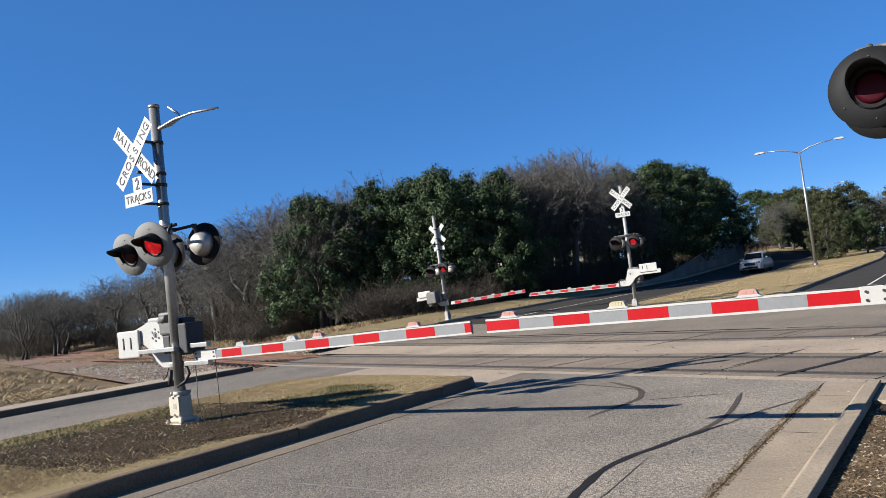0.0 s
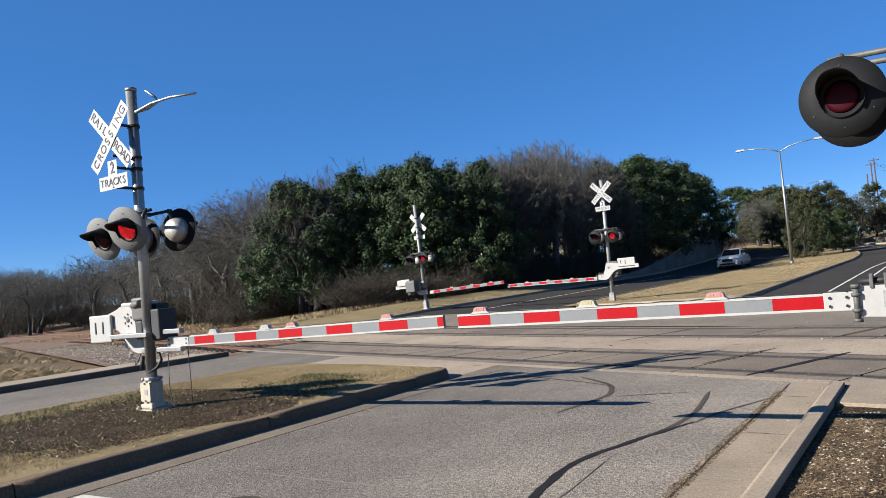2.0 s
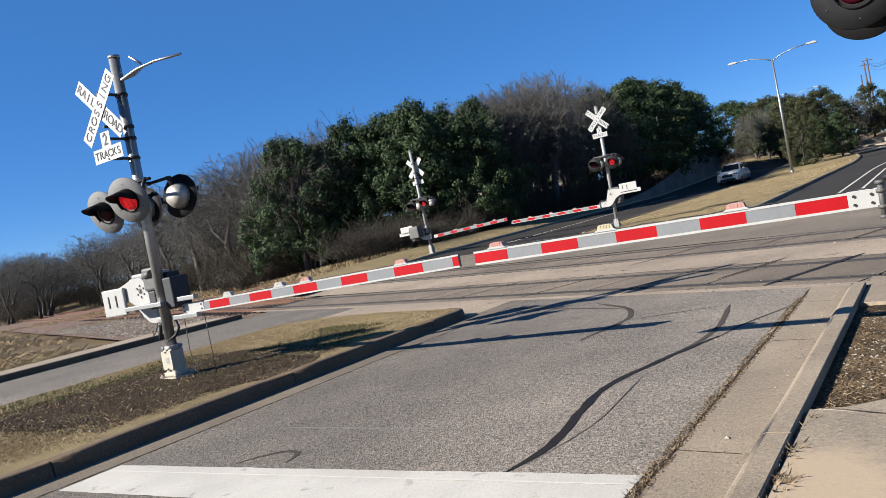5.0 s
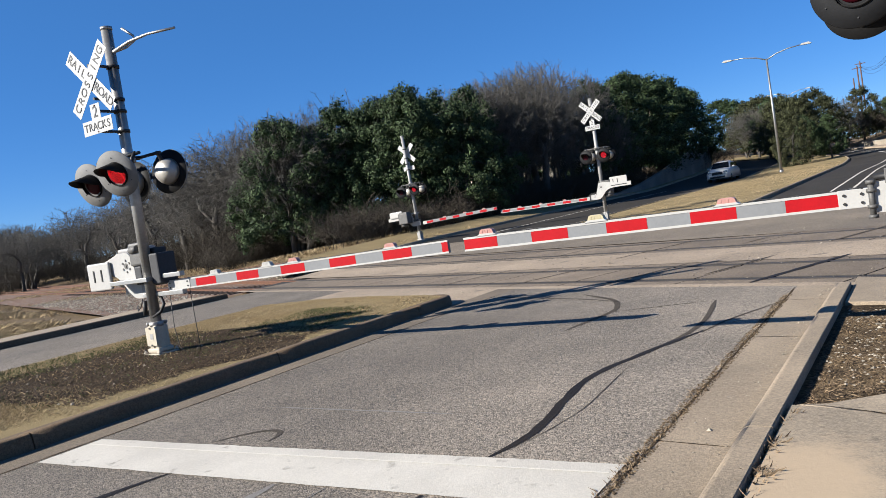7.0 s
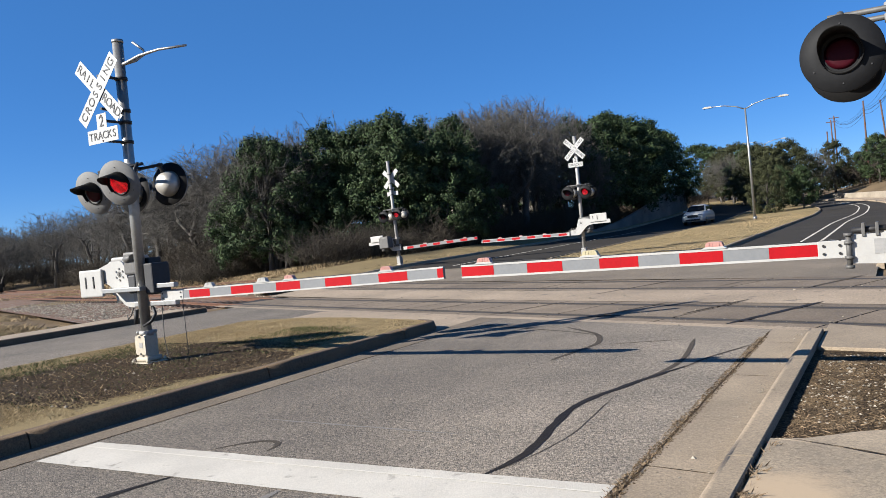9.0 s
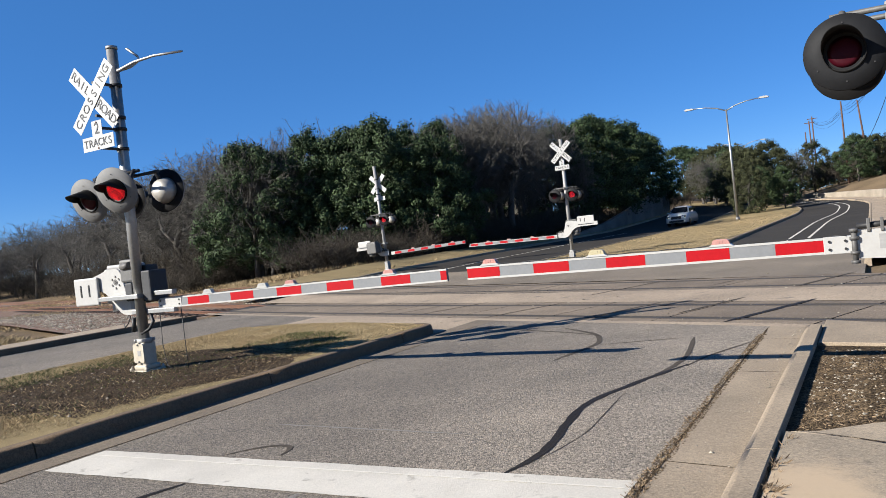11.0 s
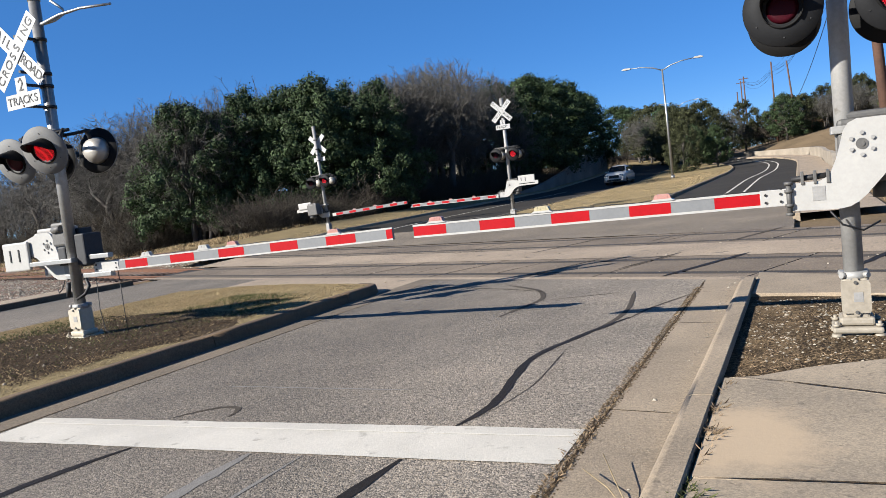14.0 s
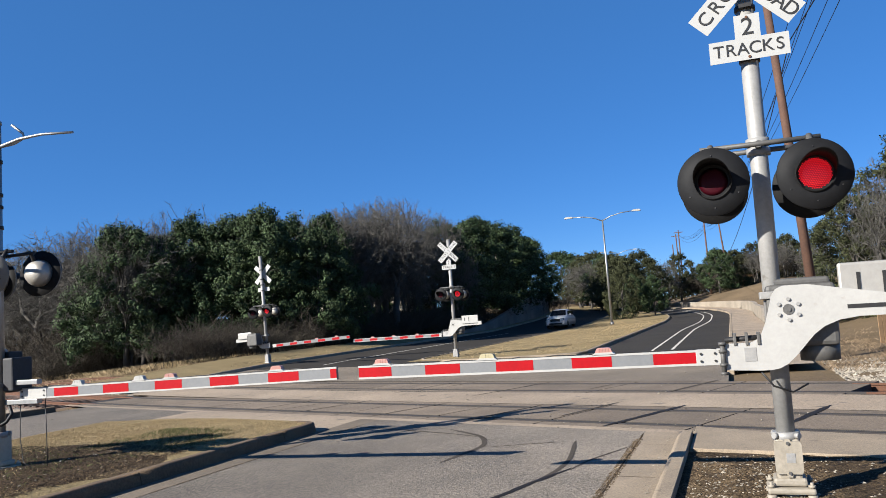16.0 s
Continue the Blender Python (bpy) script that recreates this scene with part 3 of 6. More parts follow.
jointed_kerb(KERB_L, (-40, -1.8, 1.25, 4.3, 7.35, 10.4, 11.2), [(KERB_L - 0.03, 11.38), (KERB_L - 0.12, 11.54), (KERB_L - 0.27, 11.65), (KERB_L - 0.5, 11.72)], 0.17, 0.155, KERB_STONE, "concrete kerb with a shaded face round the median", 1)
jointed_kerb(KERB_R, (-40, -1.09, 1.96, 5.01, 8.06, 10.0), [], 0.20, 0.095, CONCRETE, "worn tan concrete kerb beside the pavement", -1)
kerb("kerb", [(-12.3, y) for y in steps(-40, 12.35, 50)], 0.16, 0.14, CONCRETE, "concrete kerb on the far side of the median", side=-1)
# The shade-darkened kerb colour stands for this kerb's sunless face too.
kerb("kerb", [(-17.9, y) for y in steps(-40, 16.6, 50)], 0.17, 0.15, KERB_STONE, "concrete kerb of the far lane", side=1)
kerb("kerb", [(-7.25, 11.74), (-9.0, 12.06), (-11.0, 12.44), (-12.0, 12.62), (-12.3, 12.5)], 0.16, 0.11, CONCRETE, "pale kerb across the end of the median", side=-1)


def median_level(x, y):
    mid = 1 - abs((x + 9.5) / 2.7) ** 2
    return 0.135 + 0.07 * max(0.0, mid) + 0.012 * noise.noise((x * 1.7, y * 1.7, 1))


def median_end(x):
    return min(11.62 - 0.19 * (x + 7.2), 11.42 + 3 * max(0.0, KERB_L - 0.1 - x))


rows = []
for j in range(120):
    rows.append([(x, -40 + (median_end(x) - 0.02 + 40) * (1 - (1 - j / 119) ** 2.2)) for x in steps(-12.16, -6.77, 26)])
med = setting(sheet("median", rows, GRASS, 0.0, median_level), "raised median of dry tan grass", "median")
# the bare earth round the mast
MAST_L = (-8.86, 7.36)


def blotch(name, cx, cy, rx, ry, mat, lift, level, label, seed=0.0, n=36, rings=5):
    bm = bmesh.new()
    prev = [bm.verts.new((cx, cy, level(cx, cy) + lift))]
    for k in range(1, rings + 1):
        ring = []
        for i in range(n):
            a = i * math.tau / n
            r = k / rings * (1 + 0.35 * noise.noise((math.cos(a) * 1.6, math.sin(a) * 1.6, seed)) + 0.12 * noise.noise((math.cos(a) * 6, math.sin(a) * 6, seed)))
            x, y = cx + math.cos(a) * rx * r, cy + math.sin(a) * ry * r
            ring.append(bm.verts.new((x, y, level(x, y) + lift * (1 if k < rings else -0.3))))
        for i in range(n):
            if len(prev) == 1:
                bm.faces.new((prev[0], ring[i], ring[(i + 1) % n]))
            else:
                bm.faces.new((prev[i], ring[i], ring[(i + 1) % n], prev[(i + 1) % n]))
        prev = ring
    for f in bm.faces:
        f.smooth = True
    return setting(part(name, bm, mat), label, "soil")


blotch("bare_earth", -8.6, 7.0, 1.75, 2.15, SOIL, 0.012, median_level, "dark bare earth on the median round the mast", 2.0)

for y in (1.9, 4.95, 7.75, 9.6):
    ribbon("gutter_joint", [(-1.30, y + 0.05), (-0.88, y - 0.02)], 0.02, SOIL, "dark joint across the concrete gutter", 0.0045, 0.3)

# pavement beside the near lane
def slab_quad(pts, z0, z1, mat, parent):
    bm = bmesh.new()
    lo = [bm.verts.new((x, y, z0)) for x, y in pts]
    hi = [bm.verts.new((x, y, z1)) for x, y in pts]
    bm.faces.new(hi)
    k = len(pts)
    for i in range(k):
        bm.faces.new((lo[i], lo[(i + 1) % k], hi[(i + 1) % k], hi[i]))
    bmesh.ops.recalc_face_normals(bm, faces=bm.faces[:])
    bmesh.ops.bevel(bm, geom=[e for e in bm.edges if all(v.co.z > z1 - 1e-4 for v in e.verts)], offset=0.008, segments=1, affect="EDGES")
    return part("slab", bm, mat, parent)


pave = thing("pavement", ROAD, "stained grey-tan concrete pavement slabs with cracked joints", "pavement", "", "structure")
slab_quad([(-0.654, 3.77), (1.6, 3.84), (1.6, 4.52), (0.39, 5.035), (0.02, 5.235), (-0.25, 5.39), (-0.5, 5.475), (-0.654, 5.51)], -0.2, 0.07, SLAB, pave)
slab_quad([(-0.654, 1.85), (1.6, 2.0), (1.6, 3.825), (-0.654, 3.755)], -0.2, 0.072, SLAB, pave)
slab_quad([(-0.654, -0.6), (1.6, -0.6), (1.6, 1.985), (-0.654, 1.835)], -0.2, 0.068, SLAB, pave)
slab_quad([(-0.62, -3.0), (1.6, -3.0), (1.6, -0.615), (-0.62, -0.615)], -0.2, 0.072, SLAB, pave)
slab_quad([(1.615, -3.0), (3.4, -3.0), (3.4, 6.9), (1.615, 6.6)], -0.2, 0.064, SLAB, pave)
slab_quad([(-0.64, 5.535), (-0.5, 5.49), (-0.25, 5.405), (0.02, 5.25), (0.39, 5.05), (1.6, 4.535), (1.6, 6.58), (0.51, 6.06), (-0.15, 5.78), (-0.46, 5.56)], -0.2, 0.064, SLAB, pave)
apron = thing("track_apron", ROAD, "tan concrete apron between the kerb end and the tracks", "pavement", "", "structure")
slab_quad([(-0.66, 9.0), (0.25, 8.75), (0.3, 9.95), (-0.66, edge(10.38, -0.66))], -0.2, 0.055, CONCRETE, apron)
slab_quad([(0.27, 8.74), (1.15, 8.5), (1.6, edge(10.3, 1.6)), (0.32, edge(10.38, 0.32))], -0.2, 0.045, CONCRETE, apron)
slab_quad([(1.17, 8.5), (3.2, 8.1), (3.4, edge(10.2, 3.4)), (1.62, edge(10.3, 1.62))], -0.2, 0.04, CONCRETE, apron)
MAST_R = (0.22, 7.0)


def dirt_level(x, y):
    near = smooth(-0.66, -0.25, x)
    return 0.024 + (0.03 * noise.noise((x * 0.9, y * 0.9, 9)) + 0.012 * noise.noise((x * 4, y * 4, 2))) * near


rows = [[(x, y) for x in steps(-0.672, 6.5, 60)] for y in steps(5.3, 8.95, 40)]
setting(sheet("dirt_patch", rows, SOIL, 0.0, dirt_level), "dark earth littered with chips beside the kerb", "soil")
setting(sheet("gap_earth", [[(x, y) for x in (-0.672, -0.6)] for y in steps(-3, 5.6, 20)], SOIL, 0.012), "dark earth in the gap behind the kerb", "soil")
rows = [[(x, y) for x in steps(-0.64, 16, 24)] for y in steps(-40, -3.01, 30)]
setting(sheet("verge", rows, GRASS, 0.075), "dry grass verge around the pavement", "verge")
rows = [[(x, y) for x in steps(3.41, 16, 20)] for y in steps(-3.01, 7.2, 20)]
setting(sheet("verge", rows, GRASS, 0.075), "dry grass verge around the pavement", "verge")
setting(sheet("verge", [[(x, y) for x in steps(-18.07, -19.5, 3)] for y in steps(-40, 16.4, 40)], BAND, 0.135), "tan concrete strip behind the far kerb", "pavement")


# ---- crossing signals ----


def signal_light(parent, x, y, z, facing, lit, disc_mat, turn=0.0, disc_r=0.276, dip=0.0):
    """A flashing light head: round target, hood, lens and rear bowl. facing: -1 towards oncoming traffic, 1 the other way."""
    head = new("signal_light")
    head.parent = parent
    head.matrix_basis = pose(x, y, z, 0, 0, (0 if facing < 0 else 180) + turn) @ pose(0, 0, 0, dip, 0, 0)
    lr = disc_r * 0.47
    bm = bmesh.new()
    lathe(bm, [(0.14, -0.012), (disc_r, -0.012), (disc_r + 0.004, 0.0), (disc_r, 0.008), (0.14, 0.008)], 44)
    for f in bm.faces:
        f.material_index = 1 if f.normal.y > 0.5 else 0
    part("target_disc", bm, [disc_mat, HOOD], head)
    bm = bmesh.new()
    lathe(bm, [(0.02, 0.17), (0.09, 0.163), (0.14, 0.135), (0.17, 0.07), (0.18, 0.005)], 32)
    part("bowl", bm, BOWL, head, "silver rear bowl")
    bm = bmesh.new()
    lathe(bm, [(lr + 0.018, -0.004), (lr + 0.018, -0.024), (lr + 0.001, -0.028), (lr, -0.004)], 36)
    part("lens_ring", bm, HOOD, head)
    bm = bmesh.new()
    n, rows = 26, []
    for i in range(n + 1):
        a = math.pi * (-0.22 + 1.44 * i / n)
        reach = 0.05 + 0.27 * max(0.0, math.sin(max(0.0, min(math.pi, a)))) ** 0.7
        c, s = math.cos(a), math.sin(a)
        rows.append([bm.verts.new((r * c, yy, r * s)) for r, yy in ((lr + 0.008, -0.02), (lr + 0.012, -reach), (lr + 0.017, -reach), (lr + 0.013, -0.02))])
    for r0, r1 in zip(rows, rows[1:]):
        for k in range(4):
            f = bm.faces.new((r0[k], r0[(k + 1) % 4], r1[(k + 1) % 4], r1[k]))
            f.smooth = k in (0, 2)
    for r in (rows[0], rows[-1]):
        bm.faces.new(r)
    bmesh.ops.recalc_face_normals(bm, faces=bm.faces[:])
    part("hood", bm, HOOD, head, "black hood")
    bm = bmesh.new()
    lathe(bm, [(0.004, -0.026), (lr * 0.62, -0.021), (lr, -0.008)], 32)
    part("lens", bm, LENS_BASE if lit else LENS_OFF, head, "lit red lens" if lit else "dark red lens")
    if lit:
        bm = bmesh.new()
        for i in range(-8, 9):
            for j in range(-9, 10):
                px, pz = 0.0166 * (i + 0.5 * (j % 2)), 0.0144 * j
                rr = math.hypot(px, pz)
                if rr < lr - 0.008:
                    yy = -0.029 + 0.018 * (rr / lr) ** 2
                    vs = [bm.verts.new((px + 0.0052 * math.cos(k * math.tau / 6), yy, pz + 0.0052 * math.sin(k * math.tau / 6))) for k in range(6)]
                    bm.faces.new(vs)
        bmesh.ops.recalc_face_normals(bm, faces=bm.faces[:])
        part("led_panel", bm, LED, head, "bright red diode dots")
    for a in (90, 210, 330, 270):
        bm = bmesh.new()
        cx, cz = 0.215 * math.cos(radians(a)), 0.215 * math.sin(radians(a))
        tube(bm, [(cx, -0.012, cz), (cx, -0.018, cz)], 0.006, 6)
        part("screw", bm, DARK_METAL, head)
    return head


BLADE = 1.10


def crossbuck(parent, x, y, z, facing, text=True):
    for words, ang, dy in ((("RAIL", "ROAD"), -45, 0.0), (("CROSSING",), 45, -0.012)):
        m = pose(x, y + dy, z, 0, 0 if facing < 0 else 180, 0) @ pose(0, 0, 0, 0, -ang, 0)
        if facing > 0:
            m = pose(x, y - dy, z, 0, 0, 180) @ pose(0, 0, 0, 0, -ang, 0)
        bm = bmesh.new()
        box(bm, (-BLADE / 2, -0.004, -0.102), (BLADE / 2, 0.0, 0.102), 0.0)
        blade = part("sign_blade", bm, SIGN_WHITE, parent, "white sign blade")
        blade.matrix_basis = m
        if text:
            if len(words) == 1:
                ch = words[0]
                for i, c in enumerate(ch):
                    lettering(c, 0.165, BLACK, blade, pose(-0.45 + i * 0.90 / (len(ch) - 1), -0.0075, 0, 90, 0, 0))
            else:
                for i, c in enumerate(words[0]):
                    lettering(c, 0.165, BLACK, blade, pose(-0.48 + 0.107 * i, -0.0075, 0, 90, 0, 0))
                for i, c in enumerate(words[1]):
                    lettering(c, 0.165, BLACK, blade, pose(0.165 + 0.107 * i, -0.0075, 0, 90, 0, 0))


def tracks_plate(parent, x, y, z, facing):
    m = pose(x, y, z, 0, 0, 0 if facing < 0 else 180)
    bm = bmesh.new()
    w, h = 0.312, 0.094
    prism(bm, [(-w, -h), (w, -h), (w, h), (0.10, h), (0.10, h + 0.20), (-0.10, h + 0.20), (-0.10, h), (-w, h)], -0.004, 0)
    plate = part("track_count_sign", bm, SIGN_WHITE, parent, "white inverted-T sign")
    plate.matrix_basis = m
    for i, c in enumerate("TRACKS"):
        lettering(c, 0.145, BLACK, plate, pose(-0.24 + 0.096 * i, -0.0075, 0, 90, 0, 0))
    lettering("2", 0.21, BLACK, plate, pose(0, -0.0075, h + 0.09, 90, 0, 0))
    for zz in (-0.07, h + 0.175):
        bm = bmesh.new()
        tube(bm, [(0, -0.004, zz), (0, -0.012, zz)], 0.012, 8)
        part("bolt", bm, RUST, plate)


def bracket_outline(side, tail=1.25):
    pts = [(-0.53, -0.255), (-0.53, -0.465), (-0.23, -0.476), (-0.16, -0.474), (-0.10, -0.462), (-0.04, -0.43), (0.02, -0.375), (0.10, -0.285), (0.17, -0.205), (0.25, -0.145), (0.36, -0.10), (0.5, -0.08),
           (1.25, -0.075), (1.25, 0.075), (0.70, 0.09), (0.15, 0.19), (-0.03, 0.19), (-0.085, 0.165), (-0.12, 0.11), (-0.15, 0.0), (-0.18, -0.1), (-0.215, -0.18), (-0.25, -0.225), (-0.30, -0.25)]
    return [(-side * min(px, tail), pz) for px, pz in pts]


def gate_arm(parent, side, x0, y, z0, length, rise, stripe, first, lamps, root=0.42, tall=0.135):
    """A striped arm from x0 along side; rise: metres by which the tip stands higher."""
    arm = new("gate_arm")
    arm.parent = parent
    ang = math.degrees(math.atan2(rise, length))
    arm.matrix_basis = pose(x0, y, z0, 0, -ang if side > 0 else ang, 0)
    bm = bmesh.new()
    half = tall / 2
    box(bm, (min(0, side * length), -0.02, -half), (max(0, side * length), 0.02, half), 0.006)
    beam = part("beam", bm, ARM_GREY, arm, "grey and red striped beam")
    bm = bmesh.new()
    for zz in (-half + 0.008, half - 0.008):
        box(bm, (min(0, side * length), -0.0235, zz - 0.009), (max(0, side * length), -0.0195, zz + 0.009))
    part("edging", bm, WHITE, arm, "white edging")
    bm = bmesh.new()
    box(bm, (min(0, side * root), -0.026, -half - 0.004), (max(0, side * root), 0.026, half + 0.004), 0.004)
    part("root_sleeve", bm, WHITE, arm, "white sleeve")
    k, u = 0, root + first
    while u < length - 0.05:
        e = min(u + stripe, length - 0.004)
        if k % 2 == 0:
            bm = bmesh.new()
            a, b = sorted((side * u, side * e))
            box(bm, (a, -0.0215, -half + 0.016), (b, 0.0215, half - 0.016))
            part("red_stripe", bm, ARM_RED, arm, "red reflective stripe")
        u, k = u + stripe, k + 1
    for i, (pos, mat) in enumerate(lamps):
        lamp = new("arm_lamp")
        lamp.parent = arm
        lamp.matrix_basis = pose(side * pos, 0, half, 0, 0, 0) @ Matrix.Diagonal((0.85, 0.8, 0.58, 1))
        bm = bmesh.new()
        prism(bm, [(-0.12, 0), (0.12, 0), (0.085, 0.03), (-0.085, 0.03)], -0.04, 0.04)
        part("lamp_base", bm, LAMP_CLEAR, lamp)
        bm = bmesh.new()
        prism(bm, [(-0.085, 0.03), (0.085, 0.03), (0.072, 0.085), (0.05, 0.1), (-0.05, 0.1), (-0.072, 0.085)], -0.035, 0.035)
        for q in (-0.045, -0.015, 0.015, 0.045):
            box(bm, (q - 0.005, -0.039, 0.04), (q + 0.005, 0.039, 0.09))
        part("lamp_lens", bm, mat, lamp)
    bm = bmesh.new()
    line = [(side * (root * 0.2), -0.028, half + 0.005)]
    for i in range(1, 30):
        line.append((side * length * 0.93 * i / 29, 0.012 * math.sin(i * 1.3), half + 0.006 + 0.006 * math.sin(i * 2.1)))
    tube(bm, line, 0.005, 5)
    part("cable", bm, DARK_METAL, arm)
    for px in (0.05, root - 0.04):
        for pz in (-0.03, 0.03):
            bm = bmesh.new()
            tube(bm, [(side * px, -0.026, pz), (side * px, -0.036, pz)], 0.011, 6)
            part("bolt", bm, DARK_METAL, arm)
    return arm


def crossing_mast(at, label, side, tall, plate_z, buck_z, disc_z, ring, disc_mat, arm, base_mat, lit, signs=True, text=True, cantilever=False, lean=0.0, face=-1, sign_y=0.115, box_mat=GREY_CAST, fine=True, near_lit=True, cw=(0.38, 1.1, 0.05, 0.34), aim=0.0, tail=1.25, plate_y=0.02, disc_r=0.276):
    """A mast with base, signs, lights, gate machine and arm. side: the side to which the arm points. ring: x, y, z of the arm's axle."""
    mast = thing("crossing_signal", at @ pose(0, 0, 0, 0, lean, 0), label, "railway signal", "crossing signals")
    r = 0.072
    bm = bmesh.new()
    tube(bm, [(0, 0, 0.3), (0, 0, tall)], r, 24)
    tube(bm, [(0, 0, tall), (0, 0, tall + 0.04)], r + 0.006, 24)
    part("pole", bm, SILVER if not cantilever else GALV, mast, "silver painted steel pole")
    bm = bmesh.new()
    box(bm, (-0.115, -0.125, 0.14), (0.115, 0.13, 0.55), 0.03)
    box(bm, (-0.15, -0.15, 0.1), (0.15, 0.16, 0.18), 0.025)
    part("base_casting", bm, base_mat, mast, "cast junction-box base").matrix_basis = Matrix.Diagonal((0.82, 0.82, 0.82, 1))
    bm = bmesh.new()
    box(bm, (-0.215, -0.21, 0.035), (0.215, 0.21, 0.095), 0.022)
    for sx in (-0.18, 0.18):
        for sy in (-0.17, 0.17):
            tube(bm, [(sx, sy, -0.08), (sx, sy, 0.15)], 0.016, 8)
            tube(bm, [(sx, sy, 0.1), (sx, sy, 0.125)], 0.034, 6)
            tube(bm, [(sx, sy, -0.04), (sx, sy, 0.033)], 0.045, 10)
    tube(bm, [(0, 0, -0.08), (0, 0, 0.036)], 0.15, 16)
    part("base_plate", bm, base_mat, mast).matrix_basis = Matrix.Diagonal((0.82, 0.82, 0.82, 1))
    bm = bmesh.new()
    poly = [(-0.11, 0.22), (-0.03, 0.22), (-0.02, 0.19), (0.02, 0.19), (0.03, 0.22), (0.11, 0.22), (0.125, 0.25), (0.125, 0.50), (0.11, 0.53), (0.03, 0.53), (0.02, 0.555), (-0.02, 0.555), (-0.03, 0.53), (-0.11, 0.53), (-0.125, 0.50), (-0.125, 0.25)]
    prism(bm, poly, -0.15, -0.126)
    part("base_cover", bm, base_mat, mast).matrix_basis = Matrix.Diagonal((0.82, 0.82, 0.82, 1))
    for zz in (0.232, 0.515):
        bm = bmesh.new()
        tube(bm, [(0, -0.15, zz), (0, -0.165, zz)], 0.016, 8)
        part("cover_bolt", bm, GREY_CAST, mast).matrix_basis = Matrix.Diagonal((0.82, 0.82, 0.82, 1))
    bm = bmesh.new()
    box(bm, (-0.02, -0.154, 0.33), (0.06, -0.15, 0.42))
    part("cover_plate", bm, SILVER, mast).matrix_basis = Matrix.Diagonal((0.82, 0.82, 0.82, 1))
    bm = bmesh.new()
    tube(bm, [(0, 0, 0.43), (0, 0, 0.50)], r + 0.03, 20)
    for a in range(4):
        c, s = math.cos(a * 1.571 + 0.78), math.sin(a * 1.571 + 0.78)
        tube(bm, [(0.1 * c, 0.1 * s, 0.475), (0.135 * c, 0.135 * s, 0.475)], 0.024, 8)
    part("pole_socket", bm, SILVER, mast)
    if signs:
        crossbuck(mast, 0, face * sign_y, buck_z, face, text)
        tracks_plate(mast, 0, face * sign_y, plate_z, face)
        for zz in (buck_z + 0.2, buck_z - 0.24, plate_z + 0.2, plate_z - 0.07):
            bm = bmesh.new()
            lathe(bm, [(r + 0.002, -0.02), (r + 0.012, -0.02), (r + 0.012, 0.02), (r + 0.002, 0.02)], 20, pose(0, 0, zz, 90, 0, 0))
            box(bm, (-0.05 if sign_y < 0.2 else -0.018, min(0, face * (sign_y - 0.005)), zz - 0.016), (0.05 if sign_y < 0.2 else 0.018, max(0, face * (sign_y - 0.005)), zz + 0.016))
            part("sign_clamp", bm, DARK_METAL, mast, "black banded clamp")
    # lights
    for f in (-1, 1):
        y = f * 0.33
        bm = bmesh.new()
        tube(bm, [(-0.46, f * 0.16, disc_z + 0.30), (0.46, f * 0.16, disc_z + 0.30)], 0.022, 10)
        tube(bm, [(0, 0, disc_z + 0.30), (0, f * 0.17, disc_z + 0.30)], 0.03, 10)
        for sx in (-0.375, 0.375):
            tube(bm, [(sx, f * 0.16, disc_z + 0.32), (sx, f * 0.22, disc_z + 0.24), (sx, f * 0.25, disc_z + 0.12)], 0.026, 8)
        part("light_crossarm", bm, GREY_CAST if not cantilever else DARK_METAL, mast)
        for k, sx in enumerate((-0.375, 0.375)):
            on = (k == lit) if near_lit or f > 0 else False
            ahead = -0.14 if cantilever and k and f < 0 else 0.0
            signal_light(mast, sx, y + ahead, disc_z + (0.045 if cantilever and k else -0.02 * k), f, on, disc_mat, (4 if k else -3) + (aim if f < 0 else aim * 0.6), disc_r, (17 if f < 0 else 5) if cantilever else 0)
    bm = bmesh.new()
    for dz in (0.26, 0.34):
        lathe(bm, [(r + 0.002, -0.03), (r + 0.022, -0.03), (r + 0.022, 0.03), (r + 0.002, 0.03)], 20, pose(0, 0, disc_z + dz, 90, 0, 0))
    part("crossarm_clamp", bm, SILVER, mast)
    if cantilever:
        bm = bmesh.new()
        tube(bm, [(0, 0, tall - 0.31), (0.12, 0.0, tall - 0.305), (0.4, 0.02, tall - 0.25), (0.75, 0.05, tall - 0.235), (1.22, 0.1, tall - 0.27)], [0.026, 0.026, 0.022, 0.018, 0.016], 8)
        tube(bm, [(0, 0.04, tall - 0.30), (0.12, 0.18, tall - 0.24), (0.2, 0.27, tall - 0.15), (0.19, 0.26, tall - 0.09), (0.1, 0.16, tall + 0.02)], 0.017, 8)
        part("top_rod", bm, GALV, mast, "bent galvanised rod")
    # gate machine
    rx, ry, rz = ring
    gm = new("gate_machine")
    gm.parent = mast
    gm.matrix_basis = pose(rx, ry, rz)
    bm = bmesh.new()
    prism(bm, bracket_outline(side, tail), -0.018, 0.012)
    part("arm_bracket", bm, WHITE, gm, "white enamelled S-shaped steel bracket")
    for a in range(6):
        bm = bmesh.new()
        c, s = 0.082 * math.cos(a * math.tau / 6 + 0.5), 0.082 * math.sin(a * math.tau / 6 + 0.5)
        tube(bm, [(c, -0.018, s), (c, -0.034, s)], 0.015, 8)
        part("axle_bolt", bm, SILVER, gm)
    bm = bmesh.new()
    tube(bm, [(0, 0.1, 0), (0, -0.024, 0)], 0.042, 16)
    tube(bm, [(0, -0.024, 0), (0, -0.032, 0)], 0.02, 10)
    part("axle", bm, GREY_CAST, gm)
    bm = bmesh.new()
